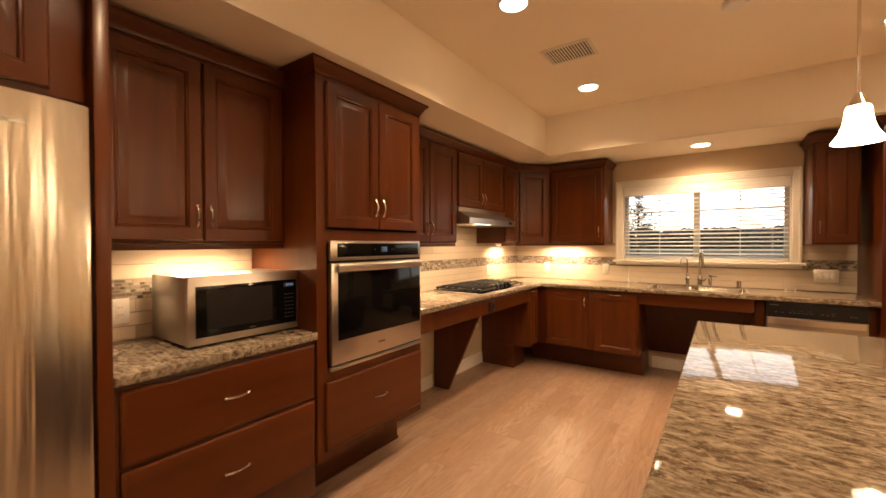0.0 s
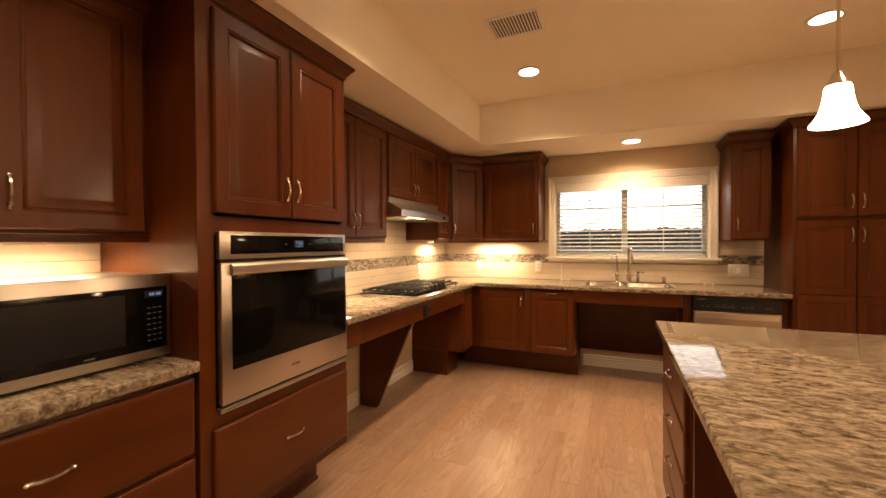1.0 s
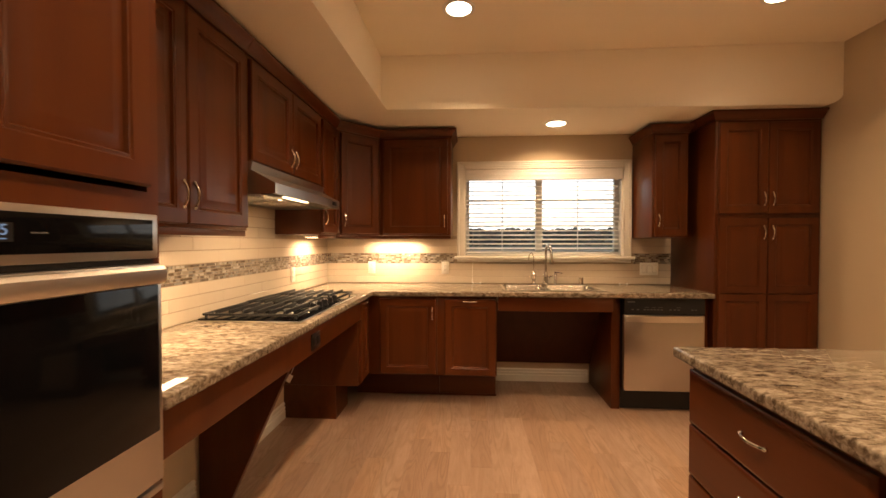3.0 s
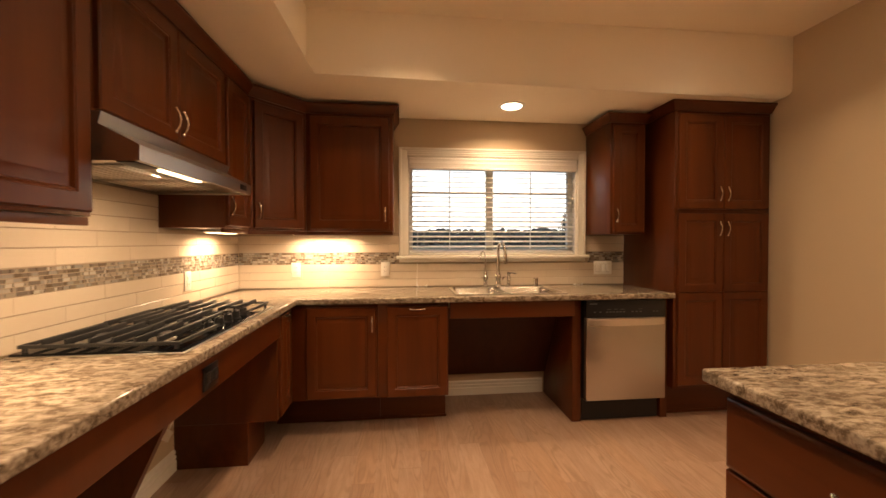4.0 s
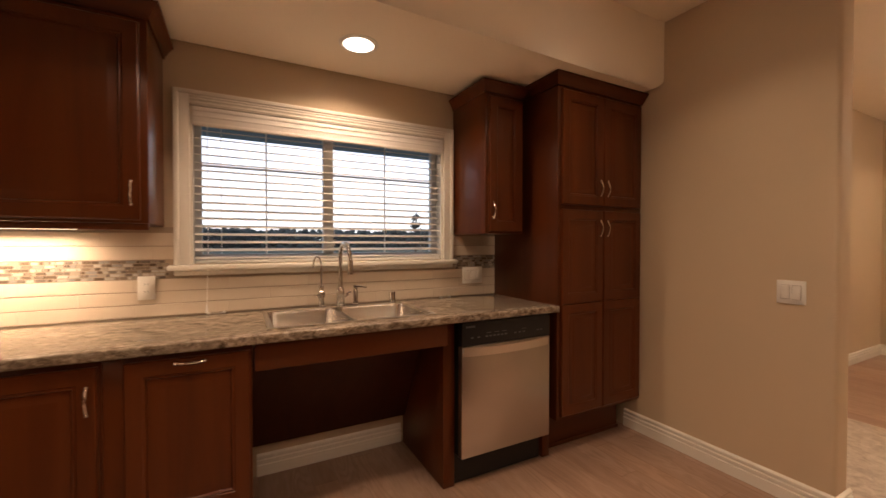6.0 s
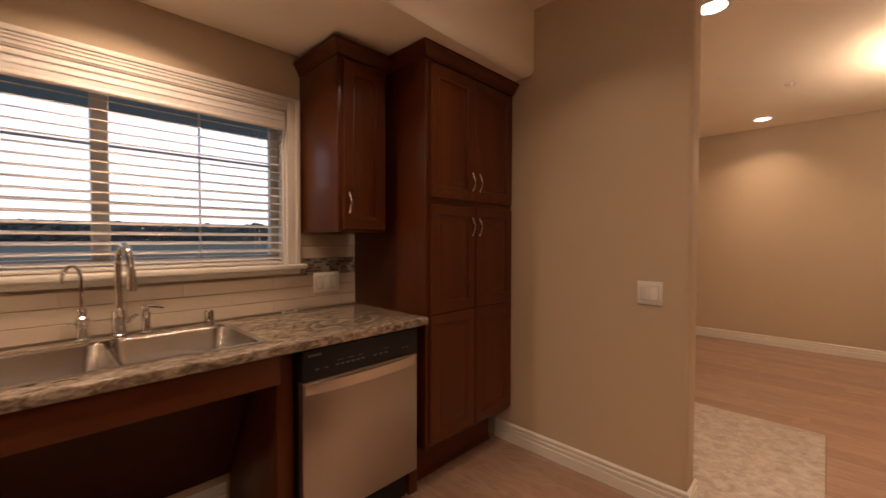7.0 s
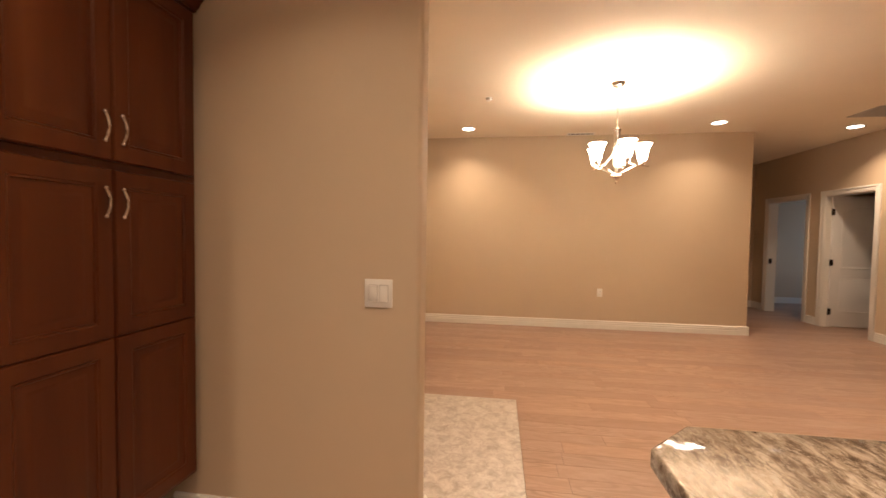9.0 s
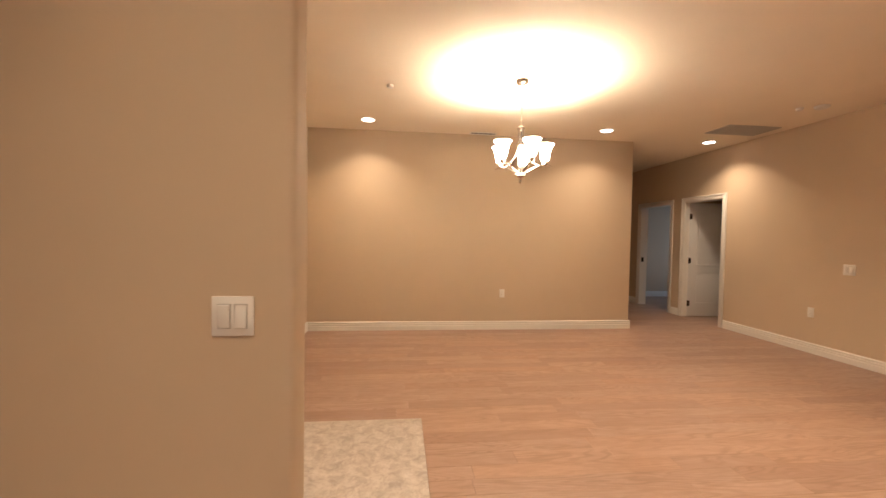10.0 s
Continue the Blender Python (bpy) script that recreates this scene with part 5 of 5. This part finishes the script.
# ---- ceiling fittings ----
first = None
# the two unseen added lamps get the same fitting
for k, (dx, dy, dz) in enumerate(DOWNLIGHTS):
    if first is None:
        first = thing("recessed_light", pose(dx, dy, dz), "round white recessed ceiling light switched on", "ceiling light", "recessed lights")
        bm = bmesh.new()
        lathe(bm, [(0.098, 0.0), (0.098, -0.004), (0.078, -0.007), (0.074, 0.0)], sides=32)
        part("trim_ring", bm, white_paint, first)
        bm = bmesh.new()
        lathe(bm, [(0.074, -0.0062), (0.05, -0.009), (0.002, -0.0098)], sides=32)
        part("lens", bm, bulb_glow, first, "glowing lamp lens")
    else:
        copy_thing(first, pose(dx, dy, dz))


def ceiling_grille(x0, x1, y0, y1, label, slats, along_y, material=white_paint):
    ob = thing("air_vent", pose((x0 + x1) / 2, (y0 + y1) / 2, CEIL), label, "air vent")
    w, d = (x1 - x0) / 2, (y1 - y0) / 2
    bm = bmesh.new()
    for e in ((-w, w, -d, -d + 0.02), (-w, w, d - 0.02, d), (-w, -w + 0.02, -d + 0.02, d - 0.02), (w - 0.02, w, -d + 0.02, d - 0.02)):
        box(bm, *e, -0.009, -0.0005, 0.002)
    part("frame", bm, material, ob)
    part("backing", boxed(-w + 0.01, w - 0.01, -d + 0.01, d - 0.01, -0.0025, -0.0008), socket_dark, ob)
    for k in range(slats):
        u = (k + 0.5) / slats * 2 - 1
        if along_y:
            c = u * (w - 0.02)
            me = boxed(c - 0.004, c + 0.004, -d + 0.02, d - 0.02, -0.008, -0.003)
        else:
            c = u * (d - 0.02)
            me = boxed(-w + 0.02, w - 0.02, c - 0.004, c + 0.004, -0.008, -0.003)
        part("slat", me, material, ob)


ceiling_grille(-1.0, -0.67, 2.755, 3.015, "white louvred ceiling vent over the aisle", 15, True)
ceiling_grille(5.83, 5.95, 1.75, 2.12, "narrow white ceiling supply vent", 5, False)
ceiling_grille(4.98, 5.38, -1.60, -0.90, "large grey return-air grille in the ceiling", 22, True, vent_grey)


def disc_fitting(name, x, y, r, label, category, m=None):
    bm = bmesh.new()
    lathe(bm, [(r, 0.0), (r, -0.012), (r * 0.8, -0.025), (r * 0.3, -0.028)], (x, y, CEIL), 24)
    single(name, bm, white_plastic, label, category)


disc_fitting("smoke_detector", 0.10, 2.85, 0.065, "round white smoke detector on the ceiling", "smoke detector")
disc_fitting("smoke_detector", 4.25, -1.28, 0.065, "round white smoke detector on the ceiling", "smoke detector")
disc_fitting("sprinkler_cap", 4.354, 3.149, 0.035, "small white sprinkler cap on the ceiling", "sprinkler")
disc_fitting("sprinkler_cap", 4.34, -1.12, 0.035, "small white sprinkler cap on the ceiling", "sprinkler")

# pendant over the island
pd = thing("pendant_light", pose(0.482, 2.315, 0), "bell-shaped opal glass pendant on a nickel stem", "pendant light")
bm = bmesh.new()
lathe(bm, [(0.06, CEIL - 0.001), (0.06, CEIL - 0.012), (0.02, CEIL - 0.03), (0.006, CEIL - 0.032)], sides=24)
part("canopy", bm, nickel, pd)
part("stem", tube(bmesh.new(), [(0, 0, 1.93), (0, 0, CEIL - 0.03)], 0.006, 10), nickel, pd)
bm = bmesh.new()
lathe(bm, [(0.008, 1.955), (0.014, 1.95), (0.022, 1.93), (0.036, 1.905), (0.034, 1.90)], sides=20)
part("cap", bm, nickel, pd)
bm = bmesh.new()
lathe(bm, [(0.031, 1.908), (0.038, 1.895), (0.041, 1.865), (0.046, 1.835), (0.055, 1.805), (0.067, 1.784), (0.078, 1.768), (0.080, 1.762)], sides=32, thickness=0.004)
part("shade", bm, pendant_glow, pd, "glowing white opal glass bell shade")
pl = new("pendant_bulb", bpy.data.lights.new("pendant_bulb", "POINT"))
pl.data.energy, pl.data.color, pl.data.shadow_soft_size = 7, WARM, 0.03
pl.location = (0.482, 2.315, 1.74)

# chandelier
CX, CY = 4.055, 1.965
ch = thing("chandelier", pose(CX, CY, 0), "five-arm nickel chandelier with upturned opal shades", "chandelier")
bm = bmesh.new()
lathe(bm, [(0.065, CEIL - 0.001), (0.065, CEIL - 0.01), (0.05, CEIL - 0.035), (0.012, CEIL - 0.05)], sides=24)
part("canopy", bm, nickel, ch)
for k in range(13):
    z = 2.315 + 0.027 * k
    bm = bmesh.new()
    pts = [(0.009 * math.cos(t) if k % 2 else 0, 0 if k % 2 else 0.009 * math.cos(t), z + 0.019 * math.sin(t)) for t in [2 * math.pi * q / 10 for q in range(11)]]
    tube(bm, pts, 0.0022, 6)
    part("chain_link", bm, nickel, ch)
bm = bmesh.new()
lathe(bm, [(0.006, 2.31), (0.022, 2.298), (0.036, 2.285), (0.036, 2.278), (0.029, 2.262), (0.027, 2.10), (0.023, 1.92), (0.026, 1.885), (0.05, 1.862), (0.052, 1.852), (0.02, 1.835), (0.01, 1.815), (0.013, 1.80), (0.004, 1.782)], sides=24)
part("column", bm, nickel, ch)
for k in range(5):
    a = radians(72 * k + 44)
    c, s = math.cos(a), math.sin(a)
    arm = bmesh.new()
    pts = [(c * r, s * r, z) for r, z in ((0.03, 1.872), (0.08, 1.905), (0.14, 1.935), (0.205, 1.948), (0.25, 1.943), (0.275, 1.935))]
    tube(arm, pts, [0.008, 0.008, 0.0075, 0.007, 0.006, 0.003], 8)
    up = [(c * r, s * r, z) for r, z in ((0.02, 2.12), (0.05, 2.04), (0.10, 1.975), (0.16, 1.945))]
    tube(arm, up, 0.0055, 8)
    ao = part("arm", arm, nickel, ch)
    cup = bmesh.new()
    lathe(cup, [(0.012, 1.945), (0.026, 1.957), (0.023, 1.98), (0.018, 1.99)], (c * 0.215, s * 0.215, 0), 16)
    part("cup", cup, nickel, ao)
    sh = bmesh.new()
    lathe(sh, [(0.022, 1.985), (0.034, 1.994), (0.042, 2.03), (0.049, 2.075), (0.060, 2.11), (0.075, 2.13), (0.077, 2.136)], (c * 0.215, s * 0.215, 0), 24, 0.0035)
    part("shade", sh, shade_glow, ao, "upturned opal glass shade")
    lm = new("chandelier_bulb", bpy.data.lights.new("chandelier_bulb", "SPOT"))
    lm.data.energy, lm.data.color, lm.data.shadow_soft_size = 72, WARM, 0.03
    lm.data.spot_size, lm.data.spot_blend = radians(152), 1.0
    lm.matrix_world = look((CX + c * 0.215, CY + s * 0.215, 2.07), (CX + c * 0.215, CY + s * 0.215, 3))

# under-cabinet strips
STRIPS = [(WEST + 0.20, 1.02, 0.10, 0.50, 6.5), (WEST + 0.13, 4.40, 0.08, 0.34, 6.5), (-1.53, NORTH - 0.14, 0.50, 0.08, 9.5), (WEST + 0.2, 2.62, 0.08, 0.40, 6.5)]
for x, y, w, d, watts in STRIPS:
    st = thing("undercabinet_light", pose(x, y, UB - 0.001), "slim lit strip light under the wall cabinet", "strip light", "under-cabinet lights")
    part("housing", boxed(-w / 2, w / 2, -d / 2, d / 2, -0.018, -0.001, bevel=0.003), white_plastic, st)
    part("lens", boxed(-w / 2 + 0.012, w / 2 - 0.012, -d / 2 + 0.012, d / 2 - 0.012, -0.0215, -0.018), strip_glow, st, "glowing diffuser")
    area_lamp("undercabinet_beam", (x, y, UB - 0.026), (x, y, 0), watts, w * 0.8, d * 0.8, 160)
area_lamp("hood_beam", (-1.79, 3.335, 1.54), (-1.95, 3.335, 0), 6, 0.05, 0.22, 160)

# ---- backsplash tiles ----
def tile_mesh(name, length, height, depth=0.008):
    bm = bmesh.new()
    vs = box(bm, 0, length, -depth, 0, 0, height)
    front = [e for e in bm.edges if e.verts[0].co.y < -depth / 2 and e.verts[1].co.y < -depth / 2]
    bmesh.ops.bevel(bm, geom=front, offset=0.0016, segments=1, affect="EDGES")
    return to_mesh(name, bm, subway)


TL, GAP = 0.405, 0.003
TILES = {}


def tile_rows(parent, length, rows, holes, start):
    """Rows of tiles on a wall plane; local x along the wall, -y into the room. rows: (z, height)."""
    for r, (z, h) in enumerate(rows):
        x = -((r % 2) * 0.5 + start) * TL
        while x < length:
            a, b = max(x, 0.0), min(x + TL - 0.0005, length)
            spans = [(a, b)]
            for h0, h1, z0, z1 in holes:
                if z + h > z0 + 0.004 and z < z1 - 0.004:
                    cut = []
                    for s0, s1 in spans:
                        if h1 <= s0 or h0 >= s1:
                            cut.append((s0, s1))
                        else:
                            if h0 - s0 > 0.012:
                                cut.append((s0, h0))
                            if s1 - h1 > 0.012:
                                cut.append((h1, s1))
                    spans = cut
            for s0, s1 in spans:
                if s1 - s0 < 0.012:
                    continue
                key = (round(s1 - s0, 3), round(h, 4))
                if key not in TILES:
                    TILES[key] = tile_mesh("tile", *key)
                t = part("tile", TILES[key], subway, parent)
                t.matrix_basis = pose(s0, random.uniform(-0.0004, 0.0004), z)
            x += TL


def mosaic_band(parent, length, z0, z1, holes):
    bm = bmesh.new()
    rows = 6
    hh = (z1 - z0) / rows
    rr = random.Random(11)
    for r in range(rows):
        x = 0.0
        while x < length - 0.004:
            w = rr.choice((0.016, 0.022, 0.03, 0.04))
            e = min(x + w, length)
            if not any(h0 < (x + e) / 2 < h1 for h0, h1 in holes):
                y = -0.007 - rr.uniform(0, 0.0015)
                vs = [bm.verts.new(c) for c in ((x, 0, z0 + r * hh), (e - 0.0018, 0, z0 + r * hh), (e - 0.0018, 0, z0 + (r + 1) * hh - 0.0018), (x, 0, z0 + (r + 1) * hh - 0.0018))]
                fs = [bm.verts.new((v.co.x + (0.0008 if i in (0, 3) else -0.0008), y, v.co.z + (0.0008 if i < 2 else -0.0008))) for i, v in enumerate(vs)]
                bm.faces.new(fs)
                for i in range(4):
                    bm.faces.new((vs[i], vs[(i + 1) % 4], fs[(i + 1) % 4], fs[i]))
            x = e
    tagged(part("mosaic_band", bm, mosaic, parent, "grey and brown glass mosaic band"), kind="stuff")


LOW = [(TOP + 0.002 + 0.0623 * k, 0.0623 - GAP) for k in range(3)]
MZ0, MZ1 = 1.113, 1.208
HIGH = [(MZ1 + 0.001 + 0.0675 * k, 0.0675 - GAP) for k in range(8)]

bs = thing("backsplash_north", pose(WEST + 0.011, NORTH - 0.0025, 0), "cream glazed brick-bond tile backsplash with mosaic band", "backsplash", kind="structure")
LN = 1.008 - WEST - 0.011
off = WEST + 0.011
for a, b, z1 in ((0, WX0 - 0.071 - off, 1.37), (WX0 - 0.071 - off, WX1 + 0.071 - off, 1.12), (WX1 + 0.071 - off, LN, 1.37)):
    part("grout_bed", boxed(a, b, -0.003, 0.002, TOP, z1), grout, bs)
win_hole = (WX0 - 0.097 - off, WX1 + 0.097 - off, WZ0 - 0.056, 3.0)
tile_rows(bs, LN, LOW, [win_hole], 0.3)
mosaic_band(bs, LN, MZ0, MZ1 - 0.001, [(WX0 - 0.097 - off, WX1 + 0.097 - off)])
tile_rows(bs, LN, [(z, h) for z, h in HIGH if z < 1.34], [(WX0 - 0.072 - off, WX1 + 0.072 - off, 1.0, 3.0)], 0.1)

bw = thing("backsplash_west", pose(WEST + 0.0025, 2.172, 0, 0, 0, 90), "cream glazed brick-bond tile backsplash behind the cooktop", "backsplash", kind="structure")
LW2 = NORTH - 0.011 - 2.172
part("grout_bed", boxed(0, LW2, -0.003, 0.002, TOP, 1.37), grout, bw)
part("grout_bed", boxed(3.02 - 2.172, 3.937 - 2.172, -0.003, 0.002, 1.3705, 1.70), grout, bw)
tile_rows(bw, LW2, LOW, [], 0.6)
mosaic_band(bw, LW2, MZ0, MZ1 - 0.001, [])
tile_rows(bw, LW2, [(z, h) for z, h in HIGH if z < 1.34], [], 0.2)
tile_rows(bw, LW2, [(z, h) for z, h in HIGH if 1.34 < z < 1.66], [(0.0, 3.02 - 2.172, 0, 3), (3.937 - 2.172, 9, 0, 3)], 0.2)

bmw = thing("backsplash_microwave", pose(WEST + 0.0025, 0.53, 0, 0, 0, 90), "cream tile backsplash behind the microwave", "backsplash", kind="structure")
part("grout_bed", boxed(0, 0.809, -0.003, 0.002, TOP, 1.37), grout, bmw)
tile_rows(bmw, 0.809, LOW, [], 0.4)
mosaic_band(bmw, 0.809, MZ0, MZ1 - 0.001, [])
tile_rows(bmw, 0.809, [(z, h) for z, h in HIGH if z < 1.34], [], 0.7)

# ---- floor ----
floor = bpy.data.objects["floor"]
tagged(floor, "light oak plank floor with faint joints")
ENTRY = (EAST + T, 3.33, 2.865, LIVING_N)
PWID = 0.127
plank_cache = {}


def plank_mesh(length):
    key = round(length, 2)
    if key not in plank_cache:
        bm = bmesh.new()
        box(bm, 0, PWID - 0.0004, 0, key - 0.0006, -0.011, 0.0)
        topf = [e for e in bm.edges if e.verts[0].co.z > -0.005 and e.verts[1].co.z > -0.005]
        bmesh.ops.bevel(bm, geom=topf, offset=0.0005, segments=1, affect="EDGES")
        plank_cache[key] = to_mesh("plank", bm, oak)
    return plank_cache[key]


rng = random.Random(8)
verts, faces = [], []
single_count = 0
x = WEST
while x < 9.1:
    y = -5.2 - rng.uniform(0, 1.2) if x > 5.3 else SOUTH - rng.uniform(0, 1.2)
    while y < NORTH:
        length = rng.choice((0.6, 0.9, 1.2, 1.5))
        y0, y1 = y, min(y + length, NORTH)
        y += length
        if y1 - y0 < 0.02:
            continue
        if x + PWID > ENTRY[0] and x < ENTRY[1] and y1 > ENTRY[2] and x < ENTRY[1] - 0.01:
            if x + PWID > ENTRY[1]:
                i = len(verts)
                verts += [(ENTRY[1] + 0.001, max(y0, ENTRY[2]), 0.0), (x + PWID - 0.0006, max(y0, ENTRY[2]), 0.0), (x + PWID - 0.0006, y1, 0.0), (ENTRY[1] + 0.001, y1, 0.0)]
                faces.append((i, i + 1, i + 2, i + 3))
            if y0 >= ENTRY[2] - 0.005:
                continue
            y1 = ENTRY[2]
        if -1.7 < x < 1.0 and 0.8 < y1 and y0 < 4.6 and single_count < 290:
            p = new("plank", plank_mesh(y1 - y0))
            p.parent = floor
            p.location = (x, y0, rng.uniform(-0.0003, 0.0))
            single_count += 1
        else:
            z = rng.uniform(-0.0004, 0.0)
            i = len(verts)
            w, g = PWID - 0.0004, 0.0005
            verts += [(x, y0, z - 0.004), (x + w, y0, z - 0.004), (x + w, y1 - 0.0006, z - 0.004), (x, y1 - 0.0006, z - 0.004),
                      (x + g, y0 + g, z), (x + w - g, y0 + g, z), (x + w - g, y1 - 0.0006 - g, z), (x + g, y1 - 0.0006 - g, z)]
            faces += [(i + 4, i + 5, i + 6, i + 7), (i, i + 1, i + 5, i + 4), (i + 1, i + 2, i + 6, i + 5), (i + 2, i + 3, i + 7, i + 6), (i + 3, i, i + 4, i + 7)]
    x += PWID
me = bpy.data.meshes.new("planks")
me.from_pydata(verts, [], faces)
me.materials.append(oak)
rest = new("planks", me)
rest.parent = floor
tagged(rest, kind="stuff")
structure("entry_floor", boxed(EAST + T, 3.33, 2.867, LIVING_N, -0.011, 0.0015, bevel=0.001), entry_mat, "mottled cream sheet floor at the entry", "floor")
